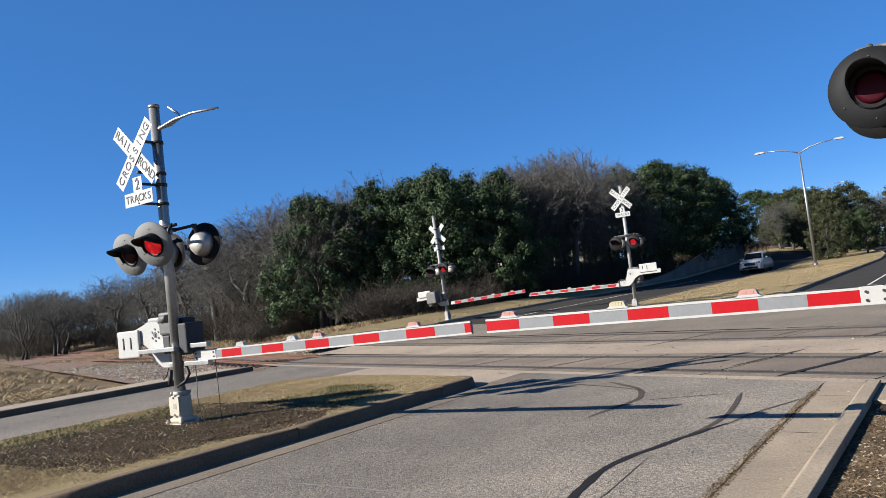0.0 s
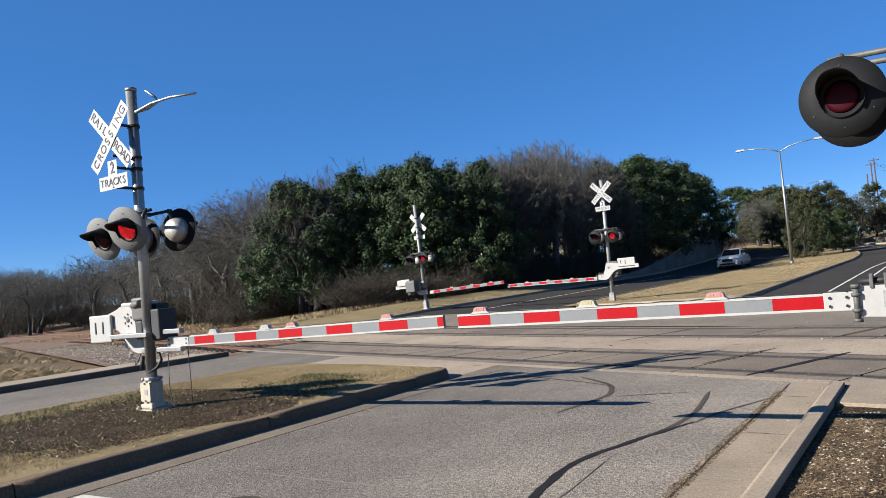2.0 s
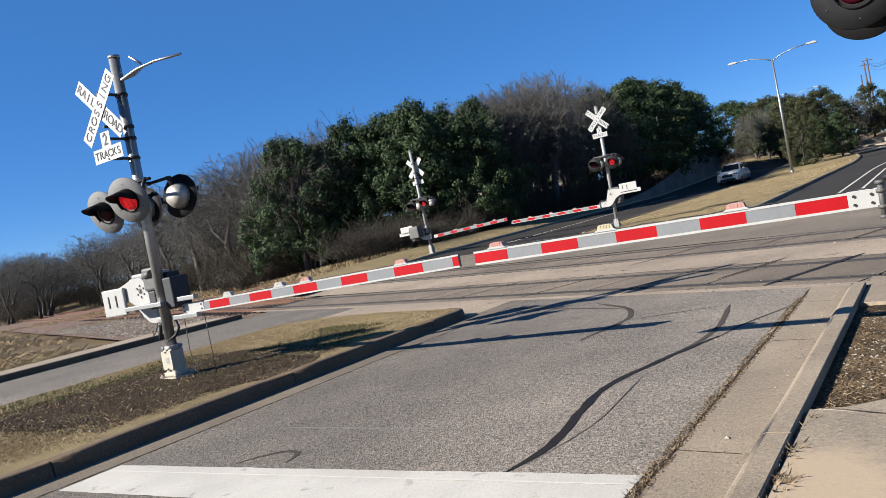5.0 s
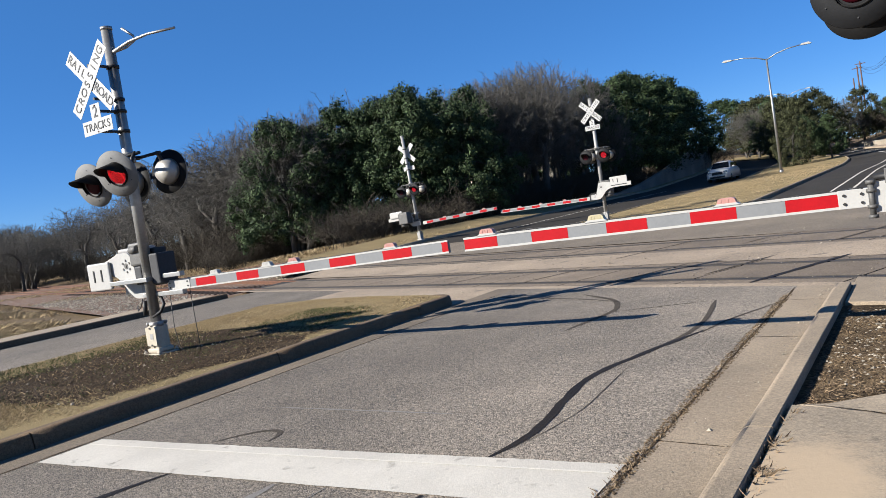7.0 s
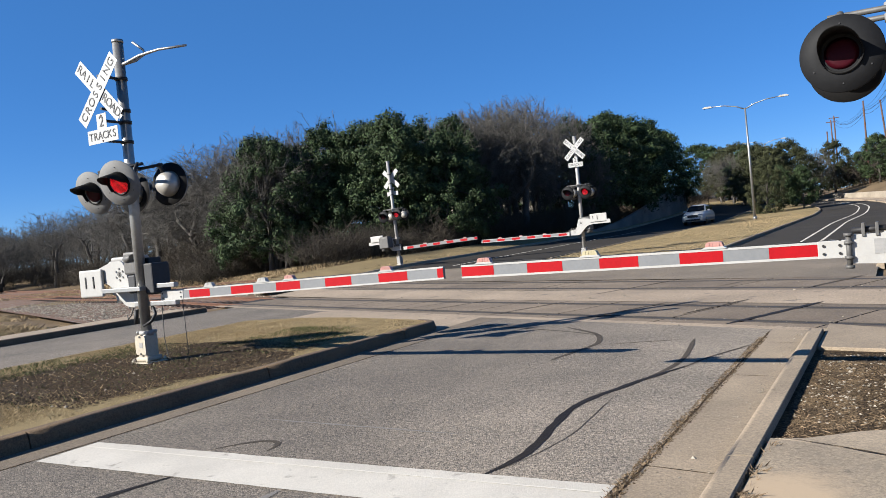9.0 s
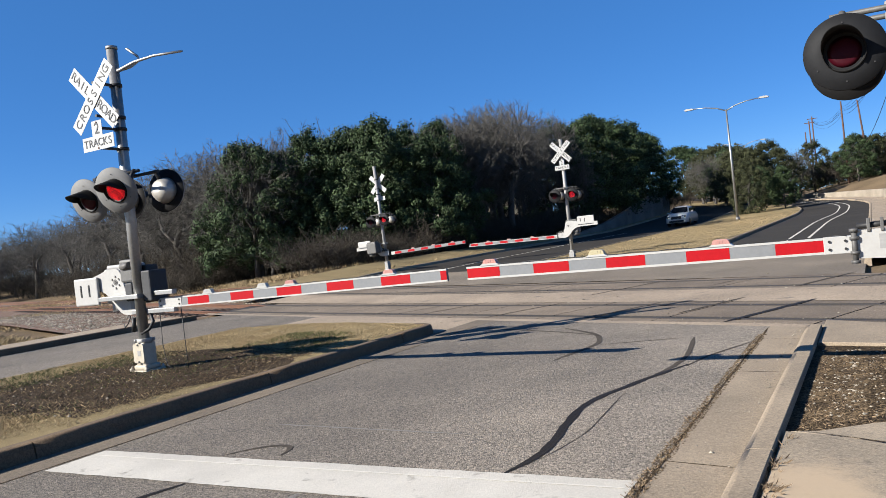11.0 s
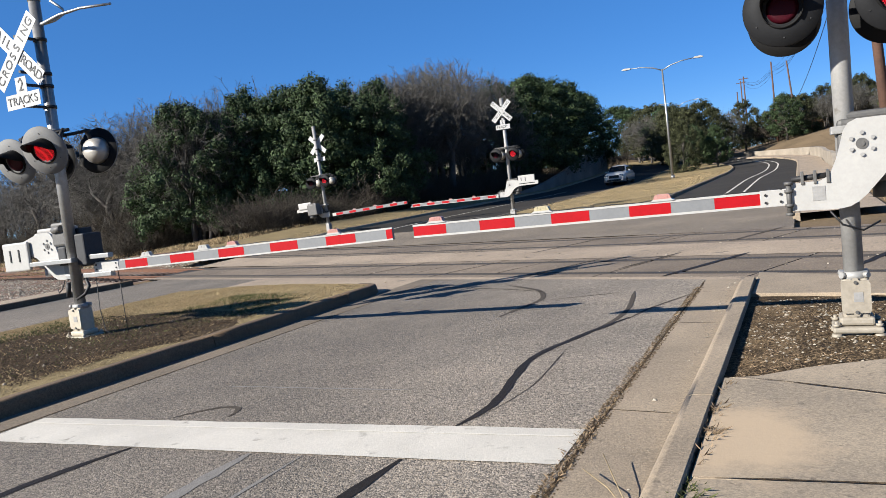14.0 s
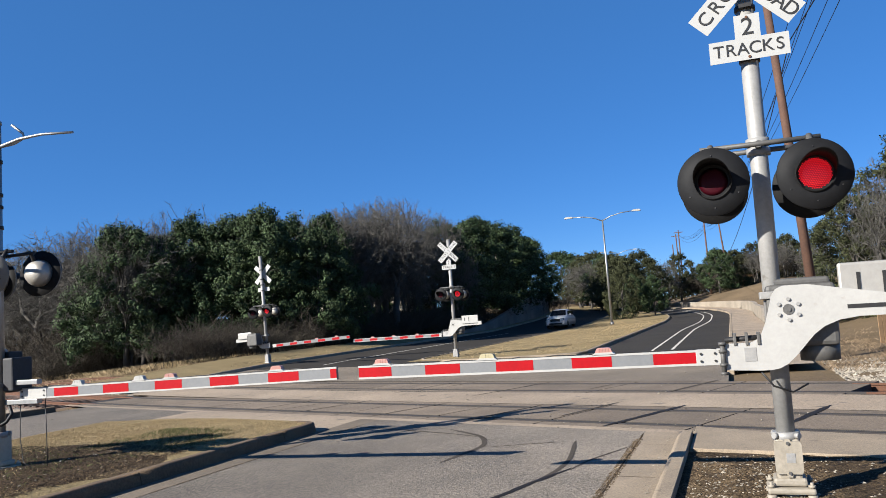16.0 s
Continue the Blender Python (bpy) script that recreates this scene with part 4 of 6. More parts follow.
    a, b = sorted((side * 0.16, -side * 0.36))
    box(bm, (a, 0.06, -0.30), (b, 0.46, 0.20), 0.035)
    box(bm, (a + 0.03, 0.10, 0.18), (b - 0.03, 0.42, 0.25), 0.025)
    tube(bm, [(-side * 0.22, 0.24, -0.28), (-side * 0.22, 0.24, -0.42)], 0.15, 16)
    part("machine_casing", bm, box_mat, gm, "grey cast machine casing")
    bm = bmesh.new()
    a, b = sorted((-side * cw[0], -side * cw[1]))
    box(bm, (a, plate_y, cw[2]), (b, plate_y + 0.05, cw[3]), 0.02)
    part("counterweight", bm, WHITE if cantilever or not fine else BOWL, gm, "pale square counterweight plate")
    if tail > 1:
        bm = bmesh.new()
        a, b = sorted((-side * 0.42, -side * 1.1))
        box(bm, (a, -0.021, -0.018), (b, -0.017, 0.014), 0.0)
        part("slot", bm, DARK_METAL, gm, "dark slot")
    for px in (0.52, 0.70):
        bm = bmesh.new()
        zz = (0.08, 0.26) if tail > 1 else (-0.17, 0.0)
        box(bm, (-side * px - 0.012, plate_y - 0.009, zz[0]), (-side * px + 0.012, plate_y, zz[1]))
        part("plate_slot", bm, DARK_METAL, gm)
    bm = bmesh.new()
    px = -side * -0.52
    tube(bm, [(px, -0.03, -0.50), (px, -0.03, -0.24)], 0.02, 12)
    for zz in (-0.49, -0.42, -0.31, -0.25):
        lathe(bm, [(0.001, -0.012), (0.032, -0.012), (0.032, 0.012), (0.001, 0.012)], 12, pose(px, -0.03, zz, 90, 0, 0))
    part("breakaway_hinge", bm, GREY_CAST, gm, "steel breakaway hinge pin")
    for q in (0.42, 0.33, 0.24):
        bm = bmesh.new()
        box(bm, (side * q - 0.012, -0.03, -0.27), (side * q + 0.012, 0.09, -0.17), 0.004)
        part("spring_lug", bm, GREY_CAST, gm)
    bm = bmesh.new()
    tube(bm, [(side * 0.5, 0.02, -0.225), (side * 0.2, 0.02, -0.21)], 0.022, 8)
    part("spring", bm, DARK_METAL, gm)
    bm = bmesh.new()
    pts = [(side * 0.24, -0.02, -0.49), (side * 0.16, -0.01, -0.60), (side * 0.02, 0.04, -0.655), (-side * 0.1, 0.12, -0.60)]
    tube(bm, pts, 0.008, 6)
    part("cable", bm, DARK_METAL, gm)
    bm = bmesh.new()
    box(bm, (side * 0.31 - 0.045, -0.021, -0.40), (side * 0.31 + 0.045, -0.018, -0.29))
    part("data_plate", bm, SILVER, gm)
    for dz in (-0.22,) if cantilever else (-0.22, 0.12):
        bm = bmesh.new()
        a, b = sorted((-side * 0.14 + rx * 0, side * 0.5))
        box(bm, (min(-0.11, -rx - 0.1), -ry - 0.12, dz - 0.03), (max(0.11, -rx + 0.1), -ry + 0.12, dz + 0.03), 0.006)
        part("pole_clamp", bm, GALV if cantilever else SILVER, gm)
    gate_arm(mast, *arm)
    return mast


CASING_DARK = material("dark_cast_casing", (0.032, 0.032, 0.033), (0.018, 0.018, 0.019), fine=25, coarse=5, rough=0.65, metal=0.1, bump=0.1)
LAMPS_R = ((3.05, LAMP_RED), (2.0, LAMP_YELLOW), (0.95, LAMP_RED))
LAMPS_L = ((0.95, LAMP_CLEAR), (1.9, LAMP_CLEAR), (2.35, LAMP_RED), (3.8, LAMP_RED))
right = crossing_mast(ROAD @ pose(MAST_R[0], MAST_R[1], 0.02), "silver railway crossing mast with crossbuck, charcoal flashing lights and lowered gate", -1, 4.85, 3.66, 4.28, 2.54, (0.10, -0.17, 1.48), DISC_DARK,
                      (-1, -0.43, -0.17, 1.125, 3.3, -0.03, 0.344, 0.0, LAMPS_R, 0.2, 0.125), BASE_TAN, 1, lean=1.0)
left = crossing_mast(ROAD @ pose(MAST_L[0], MAST_L[1], 0.15), "galvanised crossing mast on the median, faded grey light discs, gate lowered", 1, 4.47, 3.17, 3.77, 2.44, (-0.60, 0.125, 1.30), DISC_GREY,
                     (1, 0.22, 0.14, 0.95, 4.55, 0.05, 0.39, 0.12, LAMPS_L, 0.45), IVORY, 1, box_mat=SILVER, cantilever=True, sign_y=0.37, cw=(0.34, 0.86, -0.30, 0.1), aim=10.0, tail=0.52, plate_y=-0.075, disc_r=0.30)
bm = bmesh.new()
for zz in (0.86, 1.10):
    box(bm, (-0.22, 0.02, zz - 0.03), (0.62, 0.10, zz + 0.03), 0.006)
part("gate_support", bm, GALV, left, "steel channels holding the arm")
bm = bmesh.new()
box(bm, (0.085, -0.02, 1.0), (0.26, 0.28, 1.42), 0.02)
part("relay_box", bm, CASING_DARK, left, "dark grey relay box")
bm = bmesh.new()
box(bm, (-0.36, 0.0, 1.28), (-0.09, 0.10, 1.60), 0.03)
tube(bm, [(-0.3, 0.0, 1.5), (-0.12, -0.02, 1.52)], 0.045, 10)
part("motor_cover", bm, GREY_CAST, left, "grey cast motor cover")
bm = bmesh.new()
box(bm, (-0.24, -0.04, 1.02), (-0.09, 0.10, 1.275), 0.02)
box(bm, (-0.085, 0.09, 0.98), (0.08, 0.3, 1.5), 0.02)
part("motor_box", bm, CASING_DARK, left, "dark grey motor box")
bm = bmesh.new()
tube(bm, [(0.1, 0.05, 0.85), (0.16, 0.05, 0.72), (0.1, 0.02, 0.62), (0.02, -0.06, 0.56)], 0.022, 8)
tube(bm, [(-0.1, -0.05, 0.8), (-0.12, -0.06, 0.6)], 0.03, 8)
tube(bm, [(0.25, 0.1, 0.85), (0.28, 0.06, 0.4), (0.4, 0.0, 0.12), (0.55, 0.0, 0.05)], 0.006, 5)
tube(bm, [(0.62, 0.14, 0.9), (0.63, 0.14, 0.4), (0.66, 0.12, 0.06)], 0.006, 5)
part("conduit", bm, DARK_METAL, left, "black conduits and loose wires")
FAR_LAMPS = ((1.2, LAMP_RED), (2.3, LAMP_RED), (3.3, LAMP_RED))
crossing_mast(ROAD @ pose(-11.1, 30.8, 0.10), "white-armed crossing mast on the far median with crossbuck and lights", -1, 5.1, 3.95, 4.6, 2.8, (0.02, -0.17, 1.52), DISC_DARK,
              (-1, -0.45, -0.15, 1.12, 4.25, 0.02, 0.36, 0.0, FAR_LAMPS, 0.2), SILVER, 1, lean=0.0, fine=False)
crossing_mast(ROAD @ pose(-20.2, 30.6, height(-20.2, 30.6) + 0.02) @ pose(0, 0, 0, 0, 0, 180), "far crossing mast seen from behind with blank white crossbuck", -1, 5.0, 3.5, 4.2, 2.45, (0.3, 0.12, 1.25), DISC_DARK,
              (-1, -0.4, 0.12, 0.85, 3.95, 0.02, 0.36, 0.0, FAR_LAMPS, 0.2), SILVER, 0, fine=False, text=False, lean=2.0)


# ---- trees ----
def limb_mesh(bm, rng, p, d, length, r, depth, out, bushy, up):
    k = 3 if depth > 1 else 2
    pts, radii, q = [p], [r], Vector(p)
    for i in range(k):
        d = (d + Vector((rng.uniform(-1, 1), rng.uniform(-1, 1), rng.uniform(-0.6, 0.9) * up)) * 0.22).normalized()
        q = q + d * length / k
        pts.append(q.copy())
        radii.append(r * (1 - 0.55 * (i + 1) / k))
    tube(bm, pts, radii, 3 if depth < 3 else 6, caps=False)
    out.append((q.copy(), depth))
    if depth == 0:
        return
    for i in range(bushy if depth > 1 else bushy + 1):
        t = rng.uniform(0.35, 1.0)
        j = min(k - 1, int(t * k))
        at = pts[j].lerp(pts[j + 1], t * k - j)
        side = Vector((rng.uniform(-1, 1), rng.uniform(-1, 1), rng.uniform(-0.25, 0.8) * up)).normalized()
        limb_mesh(bm, rng, at, (d * 0.75 + side * 0.85).normalized(), length * rng.uniform(0.55, 0.78), max(0.010, r * 0.5), depth - 1, out, bushy, up)


def bare_tree_meshes(seed, high, spread=1.0, stems=1, tips=1100):
    """A leafless tree: limbs that fork again and again until they fill a rounded, uneven crown with fine twigs."""
    rng = random.Random(seed)
    crown, tr = bmesh.new(), bmesh.new()
    ends = []
    while len(ends) < tips:
        d = Vector((rng.gauss(0, 1), rng.gauss(0, 1), rng.gauss(0, 1))).normalized()
        r = rng.random() ** 0.42 * (0.9 + 0.32 * noise.noise(d * 1.9 + Vector((seed, 0, 0))))
        ends.append(Vector((d.x * r * high * 0.36 * spread, d.y * r * high * 0.36 * spread, high * (0.60 + 0.385 * d.z * r))))
    base_r = high * 0.02 / stems ** 0.4

    def width(k):
        return max(0.011, base_r * (k / tips * stems) ** 0.5)

    def jitter(k):
        return Vector((rng.uniform(-1, 1), rng.uniform(-1, 1), rng.uniform(-1, 1))) * k

    def grow(p, d, group):
        k = len(group)
        if k == 1:
            e = group[0]
            tube(crown, [p, p.lerp(e, 0.5) + jitter(0.06), e], [width(1), width(1), 0.007], 3, caps=False)
            out = (e - p).normalized()
            for _ in range(5):
                q = p.lerp(e, rng.uniform(0.35, 1.0))
                tube(crown, [q, q + (out + jitter(0.8)).normalized() * rng.uniform(0.15, 0.42)], [0.008, 0.005], 3, caps=False)
            return
        mid = sum(group, Vector()) / k
        node = p + (mid - p) * rng.uniform(0.32, 0.46)
        span = (node - p).length
        node += jitter(span * 0.14)
        bm = tr if k > tips * 0.3 else crown
        tube(bm, [p, p.lerp(node, 0.5) + d * span * 0.10 + jitter(span * 0.05), node], [width(k), width(k) * 0.93, width(k) * 0.86], 7 if k > 60 else 4 if k > 8 else 3, caps=False)
        axis = jitter(1.0)
        group = sorted(group, key=lambda e: (e - node).normalized().dot(axis))
        cut = max(1, min(k - 1, int(k * rng.uniform(0.3, 0.7))))
        way = (node - p).normalized()
        grow(node, way, group[:cut])
        grow(node, way, group[cut:])

    ends.sort(key=lambda e: math.atan2(e.y, e.x))
    for s in range(stems):
        foot = Vector((rng.uniform(-0.4, 0.4), rng.uniform(-0.4, 0.4), 0)) * (stems > 1)
        fork = foot + Vector((rng.uniform(-0.25, 0.25), rng.uniform(-0.25, 0.25), high * (0.2 if stems == 1 else 0.12)))
        tube(tr, [foot + Vector((0, 0, -0.25)), foot.lerp(fork, 0.5) + jitter(0.06), fork], [base_r * 1.25, base_r * 1.08, base_r], 9)
        grow(fork, Vector((0, 0, 1)), ends[s * tips // stems:(s + 1) * tips // stems])
    ms = []
    for b, m in ((tr, BARK), (crown, TWIG)):
        me = bpy.data.meshes.new("tree_part")
        b.to_mesh(me)
        b.free()
        me.materials.append(m)
        ms.append(me)
    return ms


def leaf_cloud(rng, clumps, per, size):
    """Many small leaves round clump centres, as one mesh."""
    vs, fs = [], []
    for c, r in clumps:
        for _ in range(int(per * (r / 0.7) ** 1.6)):
            d = Vector((rng.gauss(0, 1), rng.gauss(0, 1), rng.gauss(0, 1))).normalized()
            p = c + Vector((d.x, d.y, d.z * 0.8)) * r * rng.uniform(0.1, 1.0) ** 0.6 * (1 + 0.5 * noise.noise(c * 3 + d * 1.7))
            nrm = (d + Vector((rng.uniform(-1, 1), rng.uniform(-1, 1), rng.uniform(-1, 1))) * 0.5).normalized()
            a = nrm.orthogonal().normalized()
            b = nrm.cross(a)
            t = rng.uniform(0, math.tau)
            a, b = a * math.cos(t) + b * math.sin(t), b * math.cos(t) - a * math.sin(t)
            s = size * rng.uniform(0.6, 1.4)
            i = len(vs)
            vs += [p - a * s, p + b * s * 0.45, p + a * s, p - b * s * 0.45]
            fs.append((i, i + 1, i + 2, i + 3))
    me = bpy.data.meshes.new("crown")
    me.from_pydata([tuple(v) for v in vs], [], fs)
    return me


def evergreen_meshes(seed, high, radius, mat, per=150, low=0.12):
    rng = random.Random(seed)
    tr = bmesh.new()
    pts = [Vector((rng.uniform(-1, 1) * 0.1 * i, rng.uniform(-1, 1) * 0.1 * i, high * 0.62 * i / 4 - 0.2)) for i in range(5)]
    tube(tr, pts, [high * 0.02 * (1.2 - 0.2 * i) for i in range(5)], 8)
    clumps = []
    for i in range(250):
        t = low + (1 - low) * (i + rng.random()) / 250
        shape = math.sin(math.pi * min(0.97, (0.13 + 0.87 * t)) ** 0.85) ** 0.6
        a = rng.uniform(0, math.tau)
        lump = 1 + 0.4 * noise.noise((math.cos(a) * 1.2 + seed, math.sin(a) * 1.2, t * 4))
        rad = radius * shape * lump * (0.3 + 0.74 * rng.random() ** 0.5)
        c = Vector((math.cos(a) * rad, math.sin(a) * rad, high * t * (0.94 + 0.08 * rng.random())))
        clumps.append((c, rng.uniform(0.28, 0.8)))
    for i in range(16):
        c, r = clumps[rng.randrange(len(clumps))]
        s = pts[1].lerp(pts[4], rng.random())
        tube(tr, [s, s.lerp(c, 0.5) + Vector((0, 0, 0.2)), c], [high * 0.007, high * 0.004, 0.012], 4, caps=False)
    me = bpy.data.meshes.new("tree_part")
    tr.to_mesh(me)
    tr.free()
    me.materials.append(BARK)
    crown = leaf_cloud(rng, clumps, per * 1.4, 0.093)
    crown.materials.append(mat)
    return [me, crown]


def plant(name, meshes, x, y, z, turn, scale, label, category="tree", group="trees"):
    t = thing(name, ROAD @ pose(x, y, z, 0, 0, turn), label, category, group)
    for me, nm in zip(meshes, ("trunk", "crown")):
        ob = new(nm, me)
        ob.parent = t
        ob.matrix_basis = Matrix.Diagonal((scale[0], scale[0], scale[1], 1))
    return t


EVER = [evergreen_meshes(11, 9.0, 3.4, LEAF), evergreen_meshes(12, 9.0, 3.8, LEAF), evergreen_meshes(13, 9.0, 3.0, LEAF), evergreen_meshes(14, 9.0, 3.6, LEAF_OLIVE, 110), evergreen_meshes(15, 9.0, 4.0, LEAF_OLIVE, 130, 0.0)]
BARE = [bare_tree_meshes(21, 9.0), bare_tree_meshes(22, 9.0, 1.2), bare_tree_meshes(23, 9.0, 1.0, 3), bare_tree_meshes(24, 9.0, 0.9, 2)]
FAR_BARE = [bare_tree_meshes(31 + k, 9.0, 1.1, 1 + k, 600) for k in range(3)]
rng = random.Random(5)
# x, y, height, width factor, kind
GREEN_TREES = [(-34.3, 37, 8.8, 0.95, 1), (-32.5, 40.5, 9.0, 0.95, 0), (-29.5, 41.5, 8.8, 0.95, 1), (-27, 41, 8.8, 0.95, 2), (-28.5, 46, 8.6, 1.1, 0), (-24.5, 43, 7.6, 0.95, 1), (-25.8, 46.5, 8.6, 0.9, 2),
               (-24.5, 66, 9.6, 1.1, 0), (-24, 73, 10.6, 1.1, 1), (-23.5, 80, 10.2, 1.15, 0), (-23.5, 87, 10.4, 1.1, 2), (-23.8, 94, 9.6, 1.0, 1), (-26.5, 84, 10.8, 1.2, 0), (-36.5, 38.5, 7.8, 1.0, 0), (-38, 42, 6.0, 1.2, 3), (-30, 62, 5.5, 1.2, 1)]
for x, y, h, w, k in GREEN_TREES:
    plant("evergreen_tree", EVER[k], x, y, bank(x, y), rng.uniform(0, 360), (h / 9 * w, h / 9), "dark green dense evergreen tree beside the tracks and road", group="evergreen trees")
for x, y, h, w, k in [(-9.9, 75, 4.8, 0.8, 4), (-7.1, 77.5, 4.0, 0.85, 0), (-10.5, 88, 6.4, 0.9, 3), (-14, 98, 7.2, 1.0, 3), (-11, 104, 7.4, 1.1, 3), (-18, 112, 8, 1.2, 3), (-6.5, 112, 6.8, 1.0, 3), (-9.4, 82, 4.2, 0.8, 0), (-12, 92, 6.6, 1.1, 3), (-15.5, 104, 7.0, 1.2, 0), (-9.2, 95, 6.2, 1.1, 3), (-21, 120, 8, 1.3, 3), (-26, 126, 9, 1.3, 1)]:
    plant("median_tree", EVER[k], x, y, height(x, y) + 0.05, rng.uniform(0, 360), (h / 9 * w, h / 9), "olive green leafy tree on the far grass median", group="median trees")
for x, y, h, w, k in [(5.6, 40, 5.8, 0.9, 4), (8.6, 43, 7.8, 1.0, 4), (10.5, 38, 8.6, 1.0, 0), (14.5, 44, 9.5, 1.1, 3), (-1.3, 104, 5.6, 1.1, 0), (0.8, 108, 5.0, 1.2, 4), (9.5, 58, 5.5, 1.0, 1), (3.6, 116, 5.5, 1.3, 4), (-1.0, 128, 6.0, 1.1, 4), (8, 120, 6, 1.1, 4), (13, 74, 6, 1.1, 4), (6, 114, 5.0, 1.3, 4), (12, 108, 6.5, 1.2, 4), (18, 96, 6, 1.2, 1), (16, 60, 6.5, 1.2, 3), (20, 50, 7, 1.2, 0), (12, 52, 6, 1.1, 3), (-4, 138, 5.0, 1.3, 4), (2, 146, 5.5, 1.3, 4), (10, 140, 6, 1.3, 4), (-8, 150, 4.6, 1.4, 4)]:
    plant("hillside_tree", EVER[k], x, y, bank(x, y) - 0.05, rng.uniform(0, 360), (h / 9 * w, h / 9), "olive green bushy tree on the dry bank", group="hillside trees")
BARE_TREES = [(-36, 39.5, 9.3, 1.1, 0), (-36, 44, 10.0, 1.15, 1), (-32, 46, 9.6, 1.0, 2), (-25.2, 47.5, 9.4, 0.95, 1), (-25, 54, 11.2, 1.15, 0), (-27.5, 57, 11.0, 1.0, 1), (-26, 61, 11.6, 1.1, 1), (-25, 51, 8.6, 1.0, 3), (-23.8, 56, 7.0, 0.9, 2), (-23.0, 51.5, 11.2, 1.1, 0),
              (-22.5, 64, 7.5, 1.1, 3), (-28, 52, 10, 1.2, 3), (6.6, 37.5, 6.6, 0.9, 2), (10, 45, 9.3, 1.0, 3), (12, 41, 9.5, 1.1, 0), (3.2, 106, 4.6, 1.1, 2), (4.6, 104, 5, 1.1, 3), (6.8, 108, 5, 1.1, 2), (-20.5, 112, 7.0, 1.2, 2), (-18, 106, 7.0, 1.1, 1), (-16, 100, 7.2, 1.1, 3), (-12.5, 99, 6.8, 1.1, 0), (-7.6, 100, 6.2, 1.0, 2), (-1.5, 115, 6, 1.0, 2), (6.5, 66, 5.5, 1.0, 2)]
for x, y, h in [(-34, 37.5, 9.6), (-37.5, 41, 10.4), (-34, 43, 10.6), (-30.5, 45, 9.8), (-39, 46, 9.6), (-26.5, 49, 9.8), (-25.6, 51.5, 10.2), (-27, 57, 11.2), (-24.4, 62.5, 10.6), (-42, 43, 8.0), (-44, 48, 8.4), (-30, 50, 9.8), (-33, 49, 10.2), (-40, 44, 10.0), (-38.5, 43, 10.6), (-41, 46, 10.4), (-43, 47.5, 10.2), (-39.5, 41, 9.4), (-45, 50, 10.0), (-37.2, 41, 9.8), (-42, 44, 9.6), (-36, 38.5, 8.8), (-48, 50, 10), (-46, 46, 9.0)]:
    BARE_TREES.append((x, y, h, rng.uniform(1.05, 1.25), rng.randrange(4)))
for i in range(90):
    f = i / 89
    x = -42 - 62 * f - 220 * f ** 3 + rng.uniform(-2.5, 2.5)
    BARE_TREES.append((x, 23.5 - 0.43 * x + 16 * (i % 4) / 3 + rng.uniform(-2, 2), rng.uniform(9.5, 12.0), rng.uniform(1.0, 1.3), i % 4))
for i in range(70):
    x = -105 - 200 * rng.random()
    BARE_TREES.append((x, -x / rng.uniform(1.75 if x < -120 else 1.6, 3.0 if x < -150 else 2.0), rng.uniform(9, 12.5), rng.uniform(1.1, 1.5), i % 3))
for x, y, h, w, k in BARE_TREES:
    plant("bare_tree", FAR_BARE[k % 3] if x < -56 else BARE[k], x, y, bank(x, y) - 0.1, rng.uniform(0, 360), (h / 9 * w, h / 9), "leafless brown winter tree with fine branching twigs", group="bare trees")


# ---- street lamps, poles, wires ----
def street_lamp(x, y, tall, arms, label):
    lamp = thing("street_lamp", ROAD @ pose(x, y, height(x, y) + 0.05), label, "street lamp", "street lamps")
    bm = bmesh.new()
    tube(bm, [(0, 0, 0), (0, 0, 0.3)], 0.16, 12)
    tube(bm, [(0, 0, 0.2), (0, 0, tall)], [0.11, 0.065], 12)
    part("post", bm, GALV, lamp)
    for s in arms:
        bm = bmesh.new()
        tube(bm, [(0, 0, tall - 0.1), (s * 0.7, 0, tall + 0.22), (s * 1.6, 0, tall + 0.42), (s * 2.6, 0, tall + 0.48)], [0.05, 0.045, 0.04, 0.035], 8)
        part("arm", bm, GALV, lamp)
        bm = bmesh.new()
        prism(bm, [(s * 2.5, tall + 0.42), (s * 3.2, tall + 0.40), (s * 3.28, tall + 0.46), (s * 3.1, tall + 0.56), (s * 2.6, tall + 0.54)], -0.15, 0.15)
        part("lamp_head", bm, BOWL, lamp)
    return lamp


street_lamp(-9.7, 66.4, 9.05, (-1, 1), "tall galvanised double-armed street lamp on the far median")
street_lamp(-17.5, 135, 8.4, (-1, 1), "double-armed street lamp far along the road")
street_lamp(-31.0, 160, 8.6, (-1, 1), "slim street lamp far along the shaded road")


